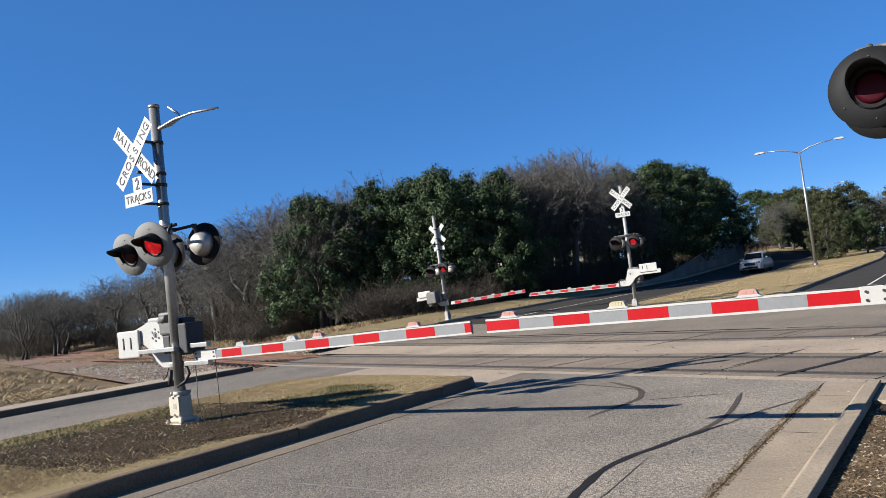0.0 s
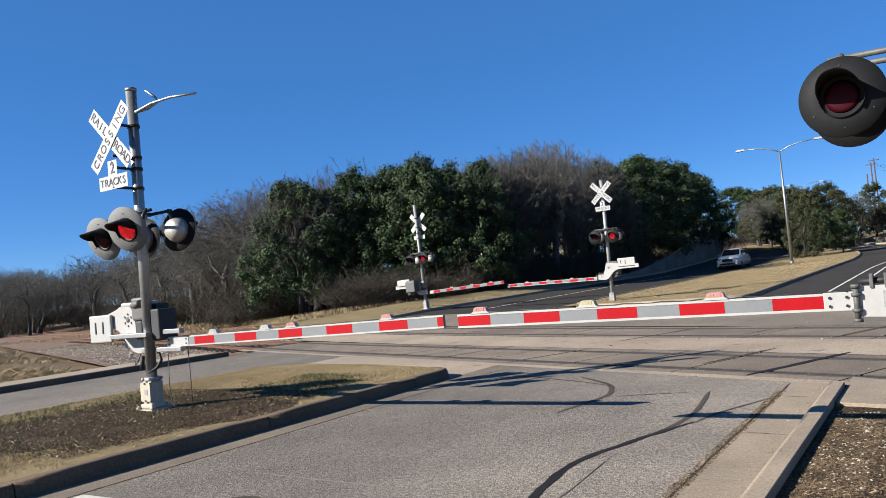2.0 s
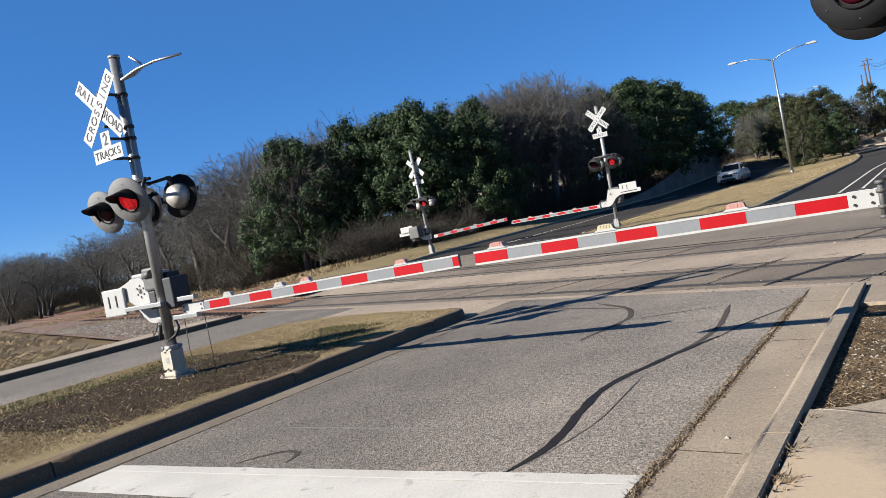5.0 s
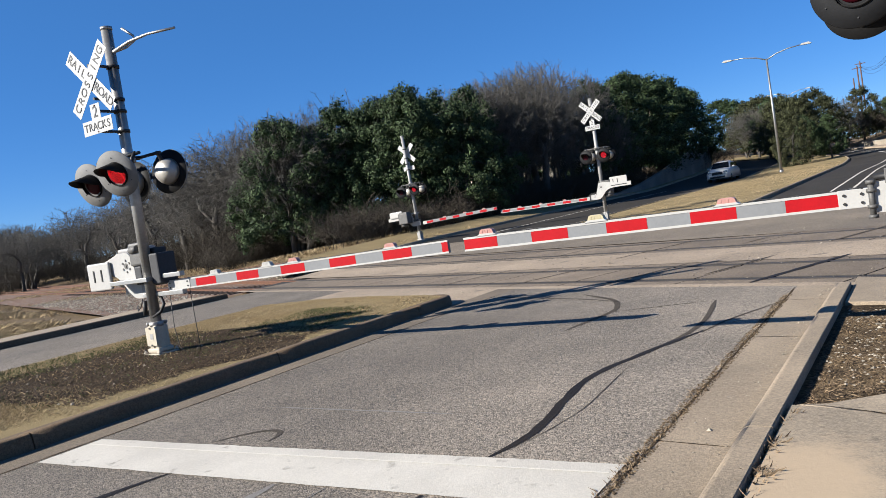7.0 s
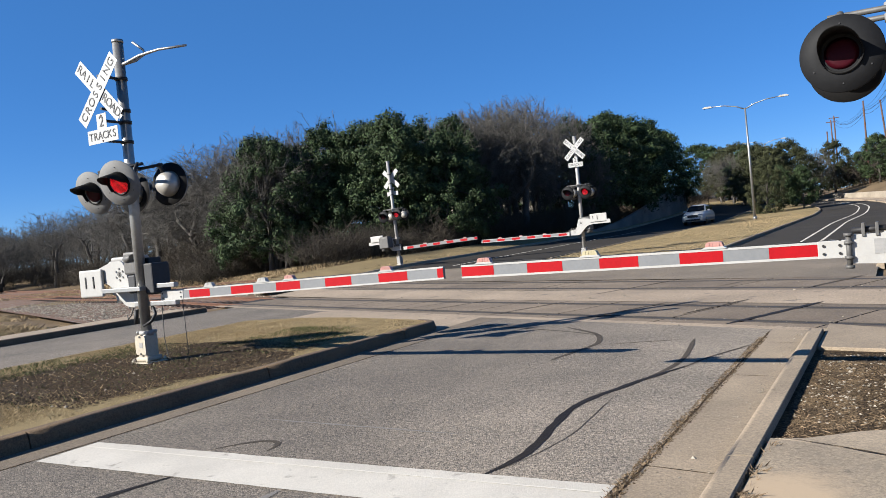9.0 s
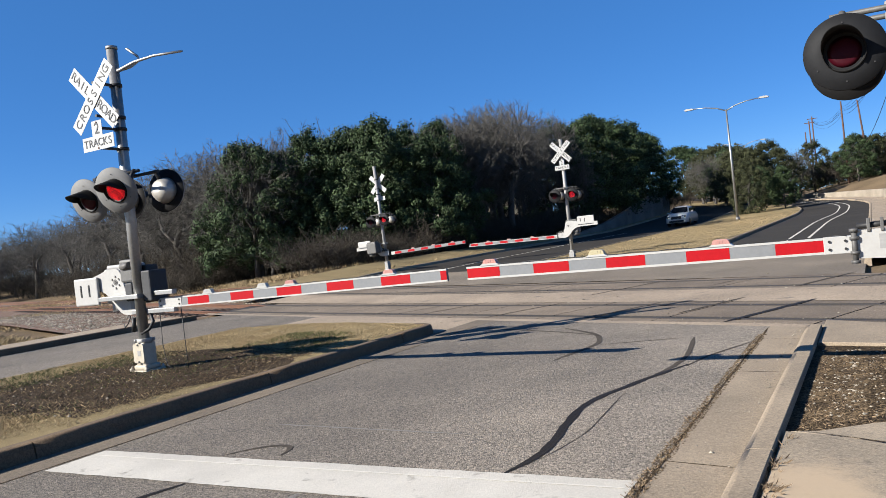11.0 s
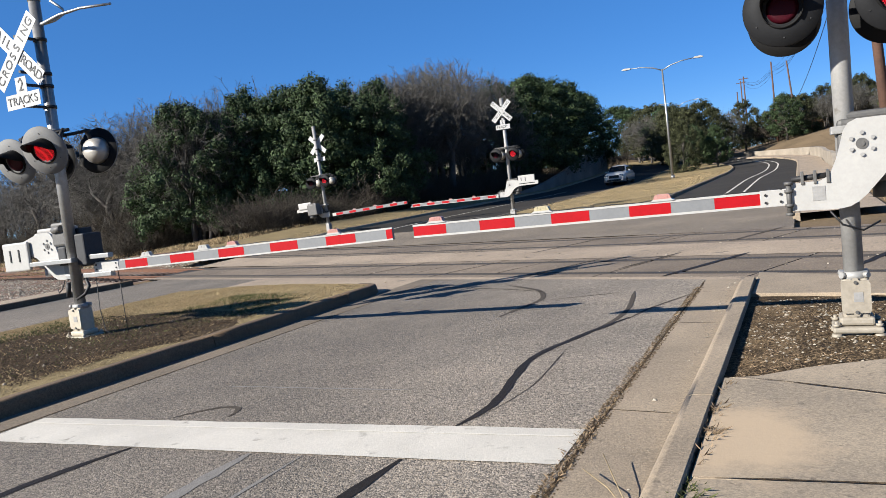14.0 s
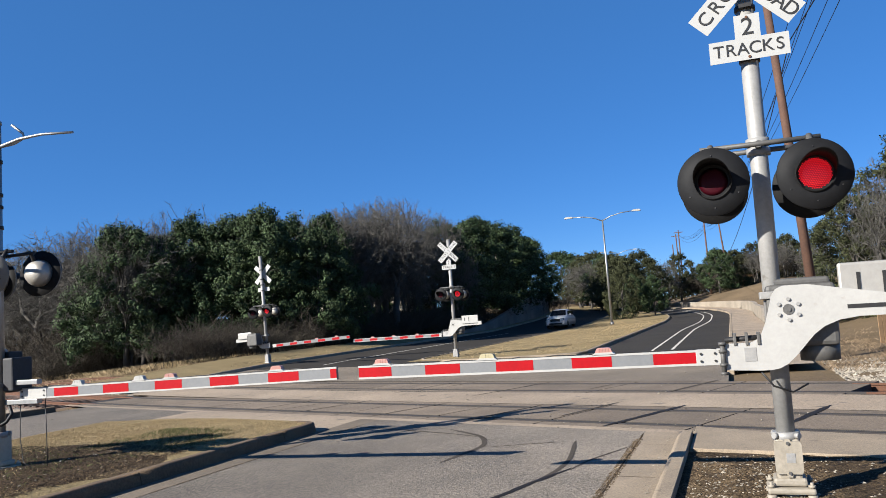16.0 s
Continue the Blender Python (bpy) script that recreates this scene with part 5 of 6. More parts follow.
def utility_pole(x, y, tall, r, arms=1, lean=0.0, reach=(-0.5, 2.5)):
    z = bank(x, y) - 0.3
    pole_thing = thing("utility_pole", ROAD @ pose(x, y, z, 0, lean, 0), "weathered brown wooden utility pole carrying wires", "utility pole", "utility poles")
    bm = bmesh.new()
    tube(bm, [(0, 0, 0), (0, 0, tall)], [r, r * 0.7], 12)
    part("pole", bm, POLE_WOOD, pole_thing)
    for i in range(arms):
        bm = bmesh.new()
        box(bm, (reach[0], -0.06, tall - 0.5 - i), (reach[1], 0.06, tall - 0.36 - i), 0.01)
        part("crossarm", bm, POLE_WOOD, pole_thing)
    for sx in (0.9, 1.4, 1.9, 2.3) if arms and reach[1] > 2 else ():
        bm = bmesh.new()
        lathe(bm, [(0.02, -0.1), (0.05, -0.06), (0.03, 0.0), (0.05, 0.05), (0.02, 0.1)], 10, pose(sx, 0, tall - 0.27, 90, 0, 0))
        part("insulator", bm, BOWL, pole_thing)
    return (x, y, z + tall)


tops = [utility_pole(2.04, 22.6, 11.5, 0.135, lean=-2.1), utility_pole(-2.47, 110, 10.6, 0.13, 0), utility_pole(0.0, 110, 10.0, 0.13, 0, -3.7), utility_pole(-9.0, 168, 14.7, 0.16, 1, 0, (-0.9, 0.9)), utility_pole(-9.75, 171, 14.2, 0.16, 1, 0, (-0.9, 0.9)), utility_pole(-10.9, 176, 12.4, 0.16, 0)]


def wire(a, b, sag, r=0.012):
    bm = bmesh.new()
    pts = [Vector(a).lerp(Vector(b), i / 24) - Vector((0, 0, sag * 4 * (i / 24) * (1 - i / 24))) for i in range(25)]
    tube(bm, pts, r, 5)
    return tagged(part("overhead_wire", bm, DARK_METAL), "thin black overhead wire strung between poles", "wire", "overhead wires")


for dx, dz, sag in ((0.9, -0.2, 1.1), (1.4, -0.2, 1.2), (1.9, -0.2, 1.2), (2.3, -0.2, 1.1), (1.1, -0.55, 1.3), (0.1, -2.6, 1.8)):
    t0, t1 = tops[0], tops[1]
    ex, ez = dx * 0.06, dz * 2.2 - 0.35 * dx
    wire((t0[0] + dx, t0[1], t0[2] + dz), (t1[0] + ex, t1[1], t1[2] + ez), sag * 1.6, 0.016 if dz < -1 else 0.012)
    wire((t0[0] + dx, t0[1], t0[2] + dz), (6.0 + dx, -30, 11.4 + dz), sag * 0.6, 0.016 if dz < -1 else 0.011)
    wire((t1[0] + ex, t1[1], t1[2] + ez), (tops[3][0] + ex, tops[3][1], tops[3][2] + ez), sag, 0.015)


# ---- far medians, verges, walls ----
rows = [[(x + bend_left(y) * (1 - f) + bend(y) * f, y) for f, x in ((0, -12.6), (0.33, -10.2), (0.66, -7.7), (1, -5.3))] for y in steps(29.0, 118, 60)]
rows = [[(-10.6, 28.75), (-9.6, 28.45), (-7.5, 28.35), (-5.9, 28.6)]] + rows
setting(sheet("far_median", rows, GRASS, 0.11), "dry tan grass median between the two far roads", "median")
kerb("kerb", [(-5.28 + bend(y), y) for y in steps(96, 29.2, 50)] + [(-5.6, 28.55), (-6.6, 28.2), (-9.5, 28.3), (-10.9, 28.7), (-12.2, 29.6)] + [(-12.62 + bend_left(y), y) for y in steps(30.5, 96, 40)], 0.16, 0.14, CONCRETE, "tan concrete kerb round the far median", side=-1)
kerb("kerb", [(-0.35 + bend(y), y) for y in steps(19.5, 100, 60)], 0.17, 0.13, CONCRETE, "pale concrete kerb of the curving road", side=-1)
rows = [[(q + bend(y), y) for q in steps(-0.18, 1.55, 3)] for y in steps(19.5, 98, 50)]
setting(sheet("pavement", rows, BAND, 0.115), "tan pavement beside the curving road", "pavement")
kerb("kerb", [(-19.95 + bend_left(y), y) for y in steps(24, 110, 50)], 0.17, 0.13, CONCRETE, "kerb of the far road in the trees' shade", side=1)
rows = [[(q + bend_left(y), y) for q in steps(-20.1, -22.6, 3)] for y in steps(22, 110, 60)]
setting(sheet("verge", rows, GRASS, 0.13, lambda x, y: height(x, y) + 0.10 * max(0.0, -x - 20.3 + bend_left(y))), "strip of dry tan grass along the far road", "verge")


def wall_strip(name, line, thick, mat, label):
    """A wall along line: points x, y, height."""
    bm = bmesh.new()
    rws = []
    for i, (x, y, h) in enumerate(line):
        a, b = line[max(0, i - 1)], line[min(len(line) - 1, i + 1)]
        d = Vector((b[0] - a[0], b[1] - a[1])).normalized()
        z = height(x, y) - 0.3
        rws.append([bm.verts.new((x + o * d.y, y - o * d.x, zz)) for o, zz in ((0, z), (0, z + 0.3 + h), (thick, z + 0.3 + h), (thick, z))])
    for r0, r1 in zip(rws, rws[1:]):
        for k in range(3):
            bm.faces.new((r0[k], r0[k + 1], r1[k + 1], r1[k]))
    bm.faces.new(rws[0])
    bm.faces.new(rws[-1])
    bmesh.ops.recalc_face_normals(bm, faces=bm.faces[:])
    return setting(part(name, bm, mat), label, "retaining wall")


wall_strip("retaining_wall", [(-20.5 + bend_left(y), y, 0.3 + 2.6 * smooth(56, 92, y)) for y in steps(56, 98, 30)], -0.35, WALL_GREY, "stained grey concrete retaining wall below the trees")
wall_strip("retaining_wall", [(1.6 + bend(y), y, 0.2 + 0.75 * smooth(48, 52, y) * (1 - 0.5 * smooth(70, 96, y))) for y in steps(47, 97, 34)], 0.3, WALL_PALE, "pale streaked low retaining wall along the bank")


# ---- tracks ----
TURN = math.degrees(math.atan(-SKEW))
COS = math.cos(math.atan(SKEW))
RAILS = (10.75, 12.31, 15.2, 16.76)


def rail_point(a, y0, b=0.0):
    """Road coordinates of a point a metres along the rail that starts at y0, b metres across."""
    return (a * COS + b * SKEW * COS, y0 - a * SKEW * COS + b * COS)


def rail(y0):
    prof = ((-0.075, -0.17), (0.075, -0.17), (0.07, -0.155), (0.012, -0.135), (0.012, -0.045), (0.036, -0.032), (0.036, -0.004), (0.028, 0.004), (-0.028, 0.004), (-0.036, -0.004), (-0.036, -0.032), (-0.012, -0.045), (-0.012, -0.135), (-0.07, -0.155))
    bm, rws = bmesh.new(), []
    for a in steps(-150, 90, 120):
        r = []
        for b, z in prof:
            x, y = rail_point(a, y0, b)
            cx, cy = rail_point(a, y0)
            r.append(bm.verts.new((x, y, height(cx, cy) + z)))
        rws.append(r)
    k = len(prof)
    for r0, r1 in zip(rws, rws[1:]):
        for i in range(k):
            f = bm.faces.new((r0[i], r0[(i + 1) % k], r1[(i + 1) % k], r1[i]))
            f.material_index = 2 if -20.2 < r0[0].co.x < 1.3 and i != 7 else 1 if i == 7 else 0
    bmesh.ops.recalc_face_normals(bm, faces=bm.faces[:])
    return setting(part("rail", bm, [RUST, RAIL_TOP, RAIL_DARK]), "rusty steel rail with a worn top", "rail")


for y0 in RAILS:
    rail(y0)


def ballast_level(x, y):
    return height(x, y) - 0.13 + 0.03 * noise.noise((x * 2, y * 2, 4))


for a0, a1 in ((1.95, 60), (-130, -21.2)):
    rows = [[rail_point(a, 10.75, b) for b in steps(-1.5 if a0 > 0 else -4.2, 7.2, 18)] for a in steps(a0, a1, 80)]
    setting(sheet("ballast", rows, BALLAST if a0 > 0 else BALLAST_RUST, 0.0, ballast_level), "grey-tan stone ballast under the rails", "ballast")

# timber ends of the crossing and sleepers beyond
for k, (y0, cat) in enumerate(((10.75, "a"), (15.2, "b"))):
    sl = bmesh.new()
    for a0, a1 in ((2.3, 22), (-60, -21.6)):
        a = a0
        while a < a1:
            m = Matrix.Translation((*rail_point(a, y0, 0.7175), height(*rail_point(a, y0)) - 0.115)) @ pose(0, 0, 0, 0, 0, TURN)
            box(sl, (-0.11, -1.25, -0.06), (0.11, 1.25, 0.02), 0.0, m)
            a += 0.55
    tagged(part("sleepers", sl, TIMBER), "dark timber sleepers half buried in ballast", "sleepers", "", "stuff")


# ---- loose ground cover ----
def blades(name, spots, n, tall, mat, level, label, seed, wide=0.006, lean=0.5, keep=None):
    rg = random.Random(seed)
    vs, fs = [], []
    tries = 0
    while len(fs) < n and tries < n * 4:
        tries += 1
        x0, x1, y0, y1 = spots[rg.randrange(len(spots))]
        x, y = rg.uniform(x0, x1), rg.uniform(y0, y1)
        if noise.noise((x * 0.8, y * 0.8, seed)) < rg.uniform(-0.5, 0.3):
            continue
        if keep is not None and not keep(x, y):
            continue
        z = level(x, y)
        h = tall * rg.uniform(0.45, 1.25)
        a = rg.uniform(0, math.tau)
        dx, dy = math.cos(a) * wide, math.sin(a) * wide
        lx, ly = rg.gauss(0, lean) * h, rg.gauss(0, lean) * h
        i = len(vs)
        vs += [(x - dx, y - dy, z - 0.005), (x + dx, y + dy, z - 0.005), (x + lx * 0.4 + dx * 0.6, y + ly * 0.4 + dy * 0.6, z + h * 0.6), (x + lx, y + ly, z + h)]
        fs += [(i, i + 1, i + 2, i + 3)]
    me = bpy.data.meshes.new(name)
    me.from_pydata(vs, [], fs)
    me.materials.append(mat)
    ob = new(name, me)
    ob.matrix_basis = ROAD
    return tagged(ob, label, "grass", "", "stuff")


blades("dry_grass", [(-12.1, -6.82, 0, 14.5), (-12.1, -6.82, 8, 13), (-12.1, -6.82, 2, 5)], 110000, 0.021, DRY_BLADE, median_level, "short dry tan grass blades on the median", 3, 0.0017, 0.9, lambda x, y: y < median_end(x) - 0.12 and x < -6.83 and ((x + 8.8) / 1.6) ** 2 + ((y - 6.95) / 1.8) ** 2 > 0.8 + 0.5 * noise.noise((x * 2, y * 2, 0)))
blades("green_grass", [(-9.0, -7.3, 8.6, 10.6), (-11.8, -9.6, 5.5, 9.0), (-10.4, -7.4, 4.8, 8.6)], 7000, 0.035, GREEN_BLADE, lambda x, y: median_level(x, y) + 0.008, "patchy green grass blades on the median", 4, 0.0025, 0.7)
blades("tall_dry_grass", [(-60, -21, 1, 15), (-34, -20.4, 2, 15.0), (-24, -20.0, 3, 14), (-60, -32, 12, 22), (-85, -48, 18, 29)], 60000, 0.2, DRY_BLADE, lambda x, y: bank(x, y) - 0.05, "tall dry straw-coloured grass beside the tracks", 5, 0.0028, 0.85)
blades("tall_dry_grass", [(-23.5, -20.4, 26, 62), (-46, -21, 26, 38), (-75, -40, 36, 52)], 46000, 0.26, DRY_BLADE, bank, "straw-coloured grass in front of the trees", 6, 0.007, 0.5)
blades("dry_grass", [(-12.3, -5.6, 29.5, 70)], 16000, 0.05, DRY_BLADE, lambda x, y: height(x, y) + 0.11, "short dry grass on the far median", 7, 0.006, 0.8)
blades("weeds", [(3.5, 14, 16, 34), (1.8, 4, 19, 30)], 5000, 0.09, STRAW, bank, "dry weeds on the bank", 8, 0.005, 0.7)
blades("straw_litter", [(-0.6, 1.4, 5.6, 6.4), (-0.6, 0.4, 5.6, 8.6), (0.4, 3.0, 5.9, 6.6)], 3000, 0.014, STRAW, dirt_level, "dry straw scattered on the earth", 9, 0.0015, 2.0)
blades("dry_tufts", [(-10.6, -7.2, 4.6, 8.8)], 1300, 0.03, DRY_BLADE, lambda x, y: median_level(x, y) + 0.01, "sparse dry grass on the bare median earth", 12, 0.0022, 1.1)
blades("weed_tuft", [(-0.69, -0.6, 4.3, 4.5), (-0.68, -0.62, 4.7, 4.9), (-0.67, -0.6, 3.5, 5.6)], 420, 0.06, STRAW, lambda x, y: 0.03, "dry weed tuft growing in the kerb joint", 10, 0.0015, 0.6)
blades("green_weed_tuft", [(-0.74, -0.56, 3.3, 3.62), (-0.70, -0.6, 3.4, 3.7)], 380, 0.062, GREEN_BLADE, lambda x, y: 0.03, "small green weed in the kerb joint", 11, 0.003, 0.6)
blades("gutter_weeds", [(-1.37, -1.29, 3.6, 6.2), (-1.36, -1.3, 0.5, 10)], 900, 0.022, STRAW, lambda x, y: 0.0, "dry weeds in the joint between asphalt and gutter", 13, 0.0018, 0.9)
for ends in ([(-1.18, 3.86, 0.05), (-1.0, 3.62, 0.06), (-0.84, 3.4, 0.01)], [(-1.1, 3.97, 0.09), (-0.97, 3.66, 0.07), (-0.84, 3.4, 0.01)]):
    bm = bmesh.new()
    tube(bm, ends, 0.0028, 5)
    tagged(part("dry_stalk", bm, DRY_BLADE), "thin pale straw stalk lying over the gutter", "plant stalk", "dry stalks")


def rocks(name, spots, n, size, mat, level, label, seed, category="stones", flat=0.6):
    rg = random.Random(seed)
    vs, fs = [], []
    base = [(1, 0, 0), (-1, 0, 0), (0, 1, 0), (0, -1, 0), (0, 0, 1), (0, 0, -1)]
    tri = [(0, 2, 4), (2, 1, 4), (1, 3, 4), (3, 0, 4), (2, 0, 5), (1, 2, 5), (3, 1, 5), (0, 3, 5)]
    for _ in range(n):
        x0, x1, y0, y1 = spots[rg.randrange(len(spots))]
        x, y = rg.uniform(x0, x1), rg.uniform(y0, y1)
        s = size * rg.uniform(0.45, 1.3) * (1.8 if rg.random() < 0.05 else 1)
        a = rg.uniform(0, math.tau)
        i = len(vs)
        z = level(x, y) + s * flat * 0.3
        for bx, by, bz in base:
            q = rg.uniform(0.6, 1.2)
            px, py = bx * q, by * q + rg.uniform(-0.2, 0.2)
            vs.append((x + s * (px * math.cos(a) - py * math.sin(a)), y + s * (px * math.sin(a) + py * math.cos(a)), z + s * flat * bz * q))
        fs += [tuple(i + k for k in t) for t in tri]
    me = bpy.data.meshes.new(name)
    me.from_pydata(vs, [], fs)
    me.materials.append(mat)
    ob = new(name, me)
    ob.matrix_basis = ROAD
    return tagged(ob, label, category, "", "stuff")


STONE_MIX = leafy("mixed_stone", (0.328, 0.288, 0.226), (0.197, 0.169, 0.13), 1.0)
CHIP_MIX = leafy("mixed_chips", (0.136, 0.0944, 0.0528), (0.044, 0.0304, 0.0176), 2.0)


def skew_spots(a0, a1, b0, b1, k):
    out = []
    for i in range(k):
        x, y = rail_point(a0 + (a1 - a0) * (i + 0.5) / k, 10.75, (b0 + b1) / 2)
        h = abs(a1 - a0) / k / 2
        out.append((x - h, x + h, y - (b1 - b0) / 2, y + (b1 - b0) / 2))
    return out


rocks("ballast_stones", skew_spots(2.2, 16, -1.0, 7.0, 12), 4200, 0.035, STONE_MIX, lambda x, y: ballast_level(x, y) if x > 1.7 else -0.3, "loose pale ballast stones beside the rails", 31)
rocks("ballast_stones", skew_spots(-21.8, -50, -4.0, -0.6, 18) + skew_spots(-21.8, -50, 2.4, 3.6, 18), 8000, 0.045, STONE_MIX, lambda x, y: ballast_level(x, y) if x < -19.7 else -0.4, "loose grey ballast stones beside the rails", 32)
rocks("ballast_stones", [(1.9, 9, 17.6, 22.5), (1.9, 5, 17.2, 20.0)], 4200, 0.04, STONE_MIX, lambda x, y: bank(x, y) - 0.03, "pale gravel beside the far track", 40)
rocks("wood_chips", [(-0.6, 3.5, 6.6, 8.8), (-0.6, 0.6, 6.1, 8.6), (-0.64, -0.2, 5.75, 8.6)], 15000, 0.011, CHIP_MIX, dirt_level, "brown chips and dead leaves on the earth", 33, "chips", 0.35)
rocks("pale_pebbles", [(-0.6, 3.0, 6.6, 8.7), (-0.6, 0.4, 6.05, 8.7)], 800, 0.013, STONE_MIX, dirt_level, "pale pebbles scattered on the earth", 34)
rocks("median_litter", [(-10.6, -7.1, 5.0, 9.0)], 14000, 0.015, LITTER, lambda x, y: median_level(x, y) + 0.013, "dead leaves and clods on the bare median earth", 35, "chips", 0.4)
rocks("pale_pebbles", [(-10.4, -7.2, 4.8, 8.8)], 190, 0.017, STONE_MIX, lambda x, y: median_level(x, y) + 0.013, "pale pebbles on the bare median earth", 36)
rocks("gutter_grit", [(-1.37, -1.27, 0.5, 10.0)], 3600, 0.008, CHIP_MIX, lambda x, y: 0.0, "dark grit along the edge of the gutter", 37, "grit")
rocks("gutter_litter", [(-1.28, -0.9, 2.5, 10.2), (-0.98, -0.9, 6.0, 10.2)], 170, 0.008, STONE_MIX, lambda x, y: 0.002, "small pebbles lying in the gutter", 38, "grit")
rocks("track_grit", [(-18, 1.0, 10.5, 20)], 500, 0.016, STONE_MIX, lambda x, y: height(x, y) + 0.004, "small stones strewn over the crossing", 39, "grit")
ribbon("gutter_crack", [(KERB_L + 0.452, y) for y in steps(-2.0, 12.2, 24)], 0.014, SOIL, "dirt-filled joint between asphalt and gutter", 0.0035, 0.7)
ribbon("gutter_crack", [(-1.31, y) for y in steps(0.0, 10.55, 20)], 0.022, SOIL, "dirt-filled joint between asphalt and gutter", 0.0035, 0.7)
for pts in ([(-0.6, 5.517), (-0.25, 5.397), (0.02, 5.243), (0.39, 5.043), (1.6, 4.527)], [(-0.63, 3.762), (1.6, 3.832)]):
    ribbon("slab_crack", pts, 0.016, SOIL, "dirt-filled crack in the pavement", 0.0745, 0.7)


# ---- brush under the trees ----
THICKET = leafy("thicket_twig", (0.072, 0.06, 0.044), (0.036, 0.03, 0.023), 0.3)


def brush_mesh(seed, leaf=False):
    rg = random.Random(seed)
    bm, out = bmesh.new(), []
    for i in range(30):
        a = rg.uniform(0, math.tau)
        r = 1.5 * math.sqrt(rg.random())
        d = Vector((rg.uniform(-0.5, 0.5), rg.uniform(-0.5, 0.5), 1)).normalized()
        limb_mesh(bm, rg, Vector((math.cos(a) * r, math.sin(a) * r, -0.1)), d, rg.uniform(0.8, 1.5), 0.011, 2, out, 4, 1.0)
    me = bpy.data.meshes.new("brush")
    bm.to_mesh(me)
    bm.free()
    me.materials.append(THICKET)
    return me


BRUSH = [brush_mesh(41), brush_mesh(42), brush_mesh(43)]
rng = random.Random(8)
SPOTS = []
for i in range(46):
    f = i / 45
    SPOTS.append((-21.9 - 17 * f + rng.uniform(-0.7, 0.7), 62 - 27 * f ** 0.8 + rng.uniform(-1, 1.5), rng.uniform(0.6, 1.0)))
for i in range(110):
    f = i / 109
    x = -37 - 75 * f - 150 * f ** 3
    SPOTS.append((x, 22 - 0.43 * x + rng.uniform(-1, 7), rng.uniform(1.0, 1.8)))
for i in range(34):
    SPOTS.append((-23.0 - 1.2 * rng.random() - 0.12 * max(0, 48 - 32 - i), 31 + i + rng.random(), rng.uniform(0.7, 1.15)))
for i in range(12):
    SPOTS.append((-22.3 - rng.random(), 62 + 4 * i, rng.uniform(0.8, 1.2)))
for i in range(60):
    x = -105 - 190 * rng.random()
    SPOTS.append((x, -x / rng.uniform(1.75, 3.0 if x < -150 else 2.0), rng.uniform(1.4, 2.4)))
for i in range(26):
    SPOTS.append((-4.5 + 0.62 * i + rng.uniform(-0.5, 0.5), 113 + rng.uniform(-3, 6), rng.uniform(0.9, 1.7)))
for x, y, s in SPOTS:
    ob = new("brush", BRUSH[rng.randrange(3)])
    ob.matrix_basis = ROAD @ pose(x, y, bank(x, y), 0, 0, rng.uniform(0, 360)) @ Matrix.Diagonal((s * 1.2, s * 1.2, s, 1))
    tagged(ob, "leafless brown brush under the trees", "bush", "brush")


# ---- fences, house, car ----
def fence(x0, y0, x1, y1, tall, n):
    f = thing("wooden_fence", ROAD, "tan wooden plank fence on the dry bank", "fence", "fences")
    bm = bmesh.new()
    box(bm, (-0.07, -0.012, 0), (0.07, 0.012, tall), 0.004)
    me = bpy.data.meshes.new("plank")
    bm.to_mesh(me)
    bm.free()
    me.materials.append(FENCE_WOOD)
    ang = math.degrees(math.atan2(y1 - y0, x1 - x0))
    for i in range(n):
        x, y = x0 + (x1 - x0) * i / (n - 1), y0 + (y1 - y0) * i / (n - 1)
        ob = new("plank", me)
        ob.parent = f
        ob.matrix_basis = pose(x, y, bank(x, y) - 0.05, 0, 0, ang)
    return f


fence(4.2, 27.5, 9.5, 30.5, 1.5, 40)
fence(1.6, 109, 4.2, 111, 1.5, 18)


def house():
    h = thing("house", ROAD @ pose(-33, 66, bank(-33, 66) - 0.2), "pale house half hidden behind bare trees", "house")
    bm = bmesh.new()
    box(bm, (-6, -4, 0), (6, 4, 4.2), 0.02)
    part("wall", bm, PALE_HOUSE, h)
    bm = bmesh.new()
    prism(bm, [(-6.5, 4.2), (6.5, 4.2), (0, 6.6)], -4.4, 4.4)
    part("roof", bm, GREY_CAST, h)
    for sx in (-4, -1.2, 1.8, 4.4):
        bm = bmesh.new()
        box(bm, (sx - 0.5, -4.06, 1.6), (sx + 0.5, -3.98, 3.0))
        part("window", bm, GLASS_DARK, h)


house()


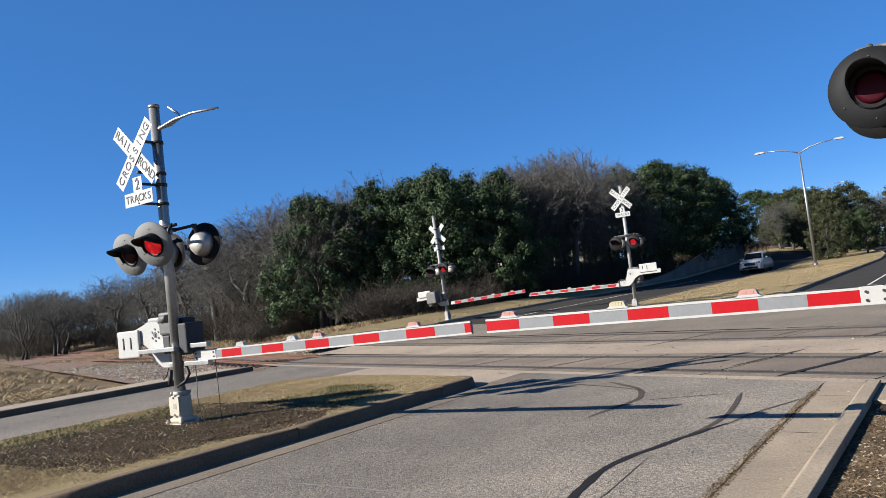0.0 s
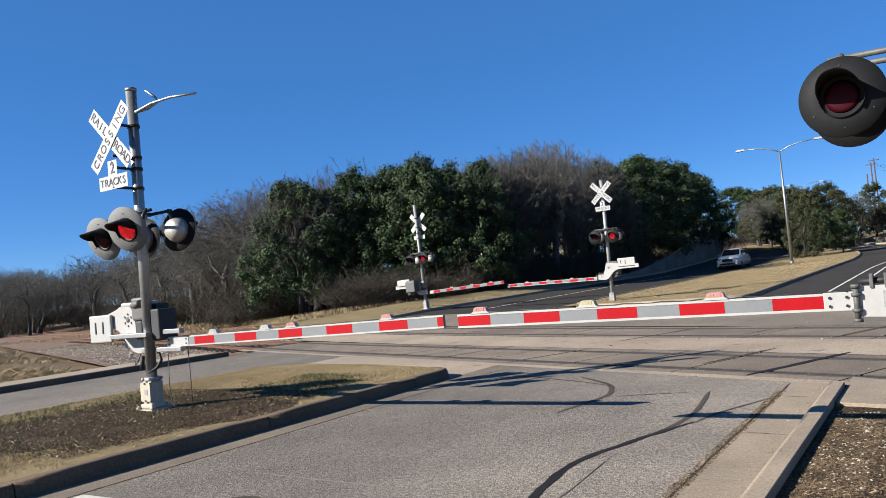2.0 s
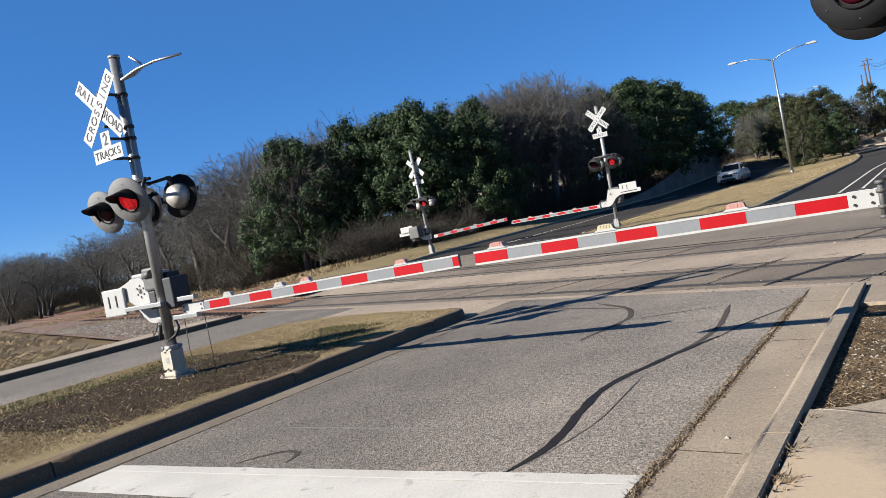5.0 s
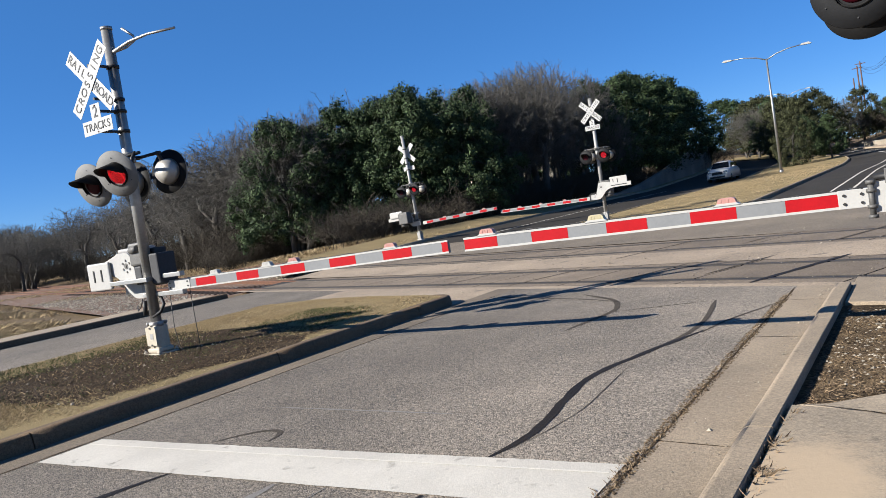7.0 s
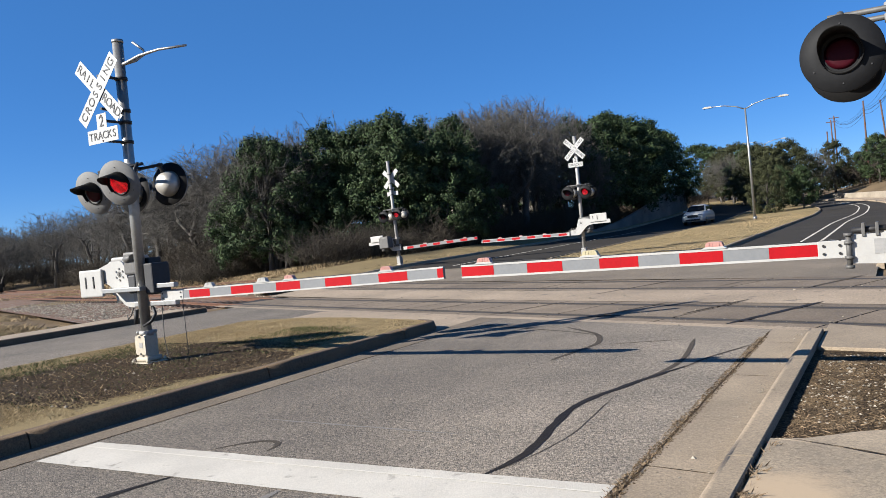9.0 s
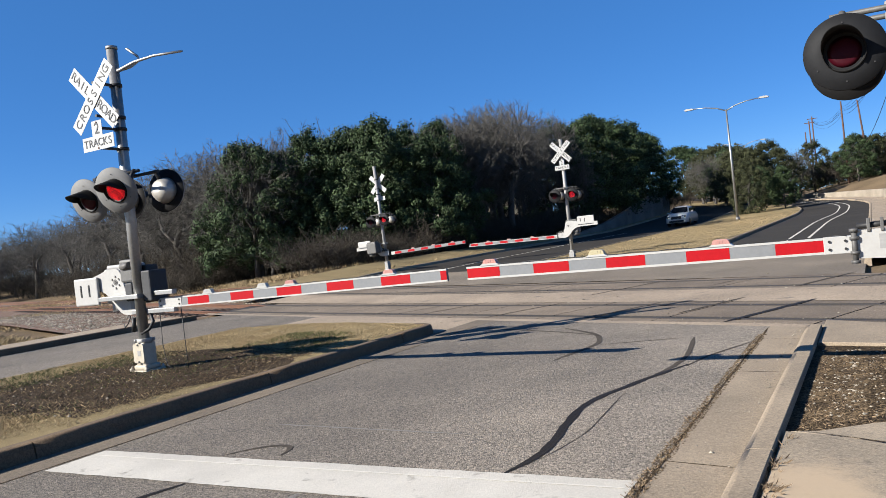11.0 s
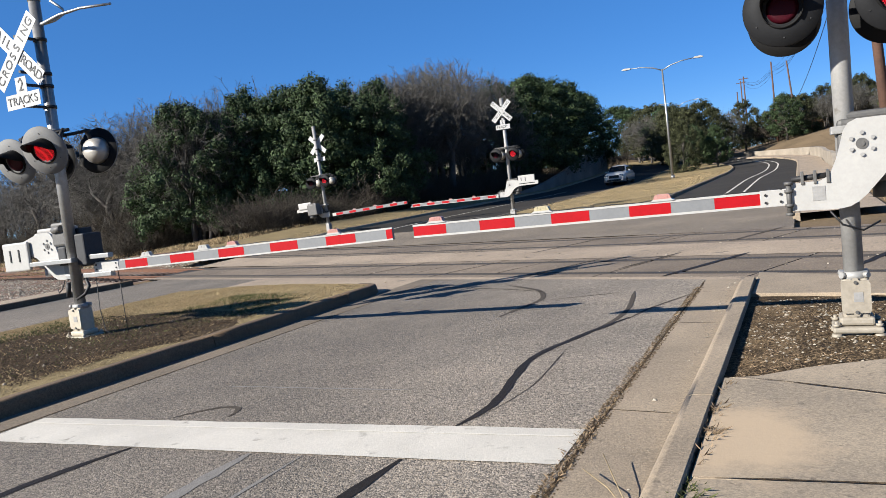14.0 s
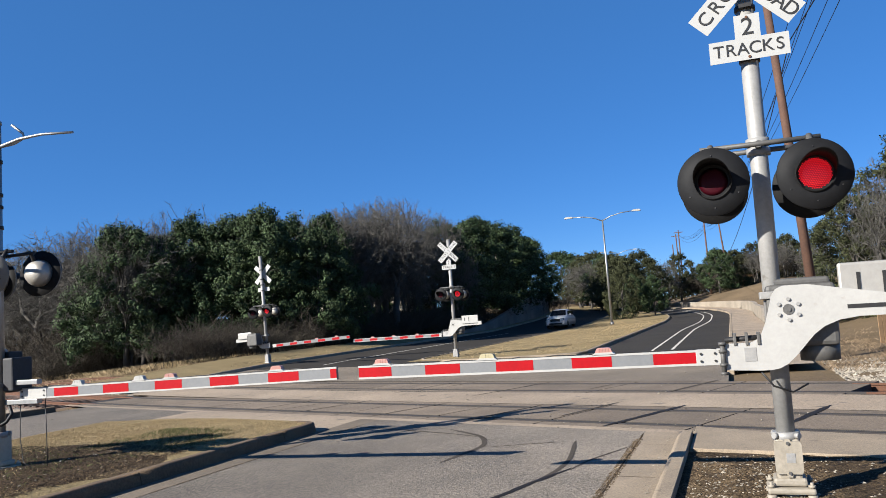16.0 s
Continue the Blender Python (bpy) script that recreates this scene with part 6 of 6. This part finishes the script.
def car(x, y):
    c = thing("car", ROAD @ pose(x, y, height(x, y) + 0.006), "white estate car with its front towards the crossing", "car")

    def loft(name, sections, mat, label=""):
        bm = bmesh.new()
        rws = []
        for yy, hw, z0, z1, round_ in sections:
            pts = [(-hw, z0), (-hw, z0 + (z1 - z0) * 0.62), (-hw + round_, z1 - round_ * 0.35), (-hw * 0.55, z1), (hw * 0.55, z1), (hw - round_, z1 - round_ * 0.35), (hw, z0 + (z1 - z0) * 0.62), (hw, z0)]
            rws.append([bm.verts.new((px, yy, pz)) for px, pz in pts])
        for r0, r1 in zip(rws, rws[1:]):
            for k in range(8):
                f = bm.faces.new((r0[k], r0[(k + 1) % 8], r1[(k + 1) % 8], r1[k]))
                f.smooth = True
        bm.faces.new(rws[0])
        bm.faces.new(rws[-1])
        bmesh.ops.recalc_face_normals(bm, faces=bm.faces[:])
        return part(name, bm, mat, c, label)

    loft("body", [(-2.32, 0.72, 0.32, 0.72, 0.1), (-2.2, 0.86, 0.24, 0.90, 0.14), (-1.6, 0.93, 0.22, 1.02, 0.14), (-0.9, 0.94, 0.22, 1.06, 0.1), (1.6, 0.94, 0.24, 1.08, 0.1), (2.2, 0.9, 0.28, 1.05, 0.12), (2.35, 0.8, 0.4, 0.95, 0.1)], CAR_WHITE, "white painted body")
    loft("cabin", [(-1.05, 0.80, 1.02, 1.07, 0.03), (-0.35, 0.74, 1.02, 1.56, 0.14), (0.4, 0.73, 1.02, 1.63, 0.14), (1.5, 0.71, 1.02, 1.58, 0.14), (2.15, 0.72, 1.02, 1.10, 0.05)], CAR_WHITE, "white roof")
    bm = bmesh.new()
    vs = [bm.verts.new(p) for p in ((-0.72, -1.06, 1.075), (0.72, -1.06, 1.075), (0.60, -0.40, 1.53), (-0.60, -0.40, 1.53))]
    bm.faces.new(vs)
    bmesh.ops.solidify(bm, geom=bm.faces[:], thickness=0.02)
    part("windscreen", bm, GLASS_DARK, c)
    for sx in (-1, 1):
        bm = bmesh.new()
        box(bm, (sx * 0.775 - 0.02, -0.6, 1.1), (sx * 0.775 + 0.02, 1.7, 1.42), 0.01)
        part("side_window", bm, GLASS_DARK, c)
        bm = bmesh.new()
        box(bm, (sx * 0.62 - 0.17, -2.3, 0.68), (sx * 0.62 + 0.17, -2.1, 0.82), 0.03)
        part("headlight", bm, CHROME, c, "bright headlight")
        bm = bmesh.new()
        box(bm, (sx * 1.0 - 0.09, -0.75, 1.04), (sx * 1.0 + 0.09, -0.62, 1.18), 0.03)
        part("wing_mirror", bm, CAR_WHITE, c)
        for yy in (-1.42, 1.45):
            w = new("wheel")
            w.parent = c
            w.matrix_basis = pose(sx * 0.82, yy, 0.35, 0, 0, 90)
            bm = bmesh.new()
            lathe(bm, [(0.2, -0.11), (0.33, -0.11), (0.35, -0.07), (0.35, 0.07), (0.33, 0.11), (0.2, 0.11)], 24)
            part("tyre", bm, TYRE, w)
            bm = bmesh.new()
            lathe(bm, [(0.02, -0.115), (0.2, -0.118), (0.2, 0.118), (0.02, 0.115)], 18)
            part("rim", bm, CHROME, w)
    bm = bmesh.new()
    box(bm, (-0.42, -2.345, 0.55), (0.42, -2.28, 0.78), 0.02)
    part("grille", bm, DARK_METAL, c, "dark front grille")
    bm = bmesh.new()
    box(bm, (-0.6, -2.34, 0.30), (0.6, -2.24, 0.44), 0.02)
    part("air_intake", bm, DARK_METAL, c)
    bm = bmesh.new()
    box(bm, (-0.25, -2.36, 0.47), (0.25, -2.335, 0.57), 0.0)
    part("plate_bar", bm, SIGN_WHITE, c)


car(-14.4, 68.0)

# ---- crossing panels, laid between the rails ----
for i, y0 in enumerate((10.75, 15.2)):
    crossing = thing("track_panels", ROAD, "tan concrete crossing panels set between the rails", "track crossing", "", "structure")
    for b0, b1 in ((-0.36, -0.11), (0.135, 1.30), (1.545, 1.85)):
        for k in range(-1 if i == 0 else 0, 9):
            a1 = 1.72 - k * 2.46
            a0 = a1 - 2.43
            zz = [height(*rail_point(a, y0, 0.7)) for a in (a0, a1)]
            bm = bmesh.new()
            hi = [bm.verts.new((*rail_point(a, y0, b), z + 0.0)) for a, z in ((a0, zz[0]), (a1, zz[1])) for b in (b0, b1)]
            lo = [bm.verts.new((v.co.x, v.co.y, v.co.z - 0.2)) for v in hi]
            for q in ((0, 2, 3, 1),):
                bm.faces.new([hi[j] for j in q])
            for p, q in ((0, 2), (2, 3), (3, 1), (1, 0)):
                bm.faces.new((hi[p], hi[q], lo[q], lo[p])).material_index = 1
            bmesh.ops.recalc_face_normals(bm, faces=bm.faces[:])
            part("panel", bm, [PANEL, RUBBER], crossing)
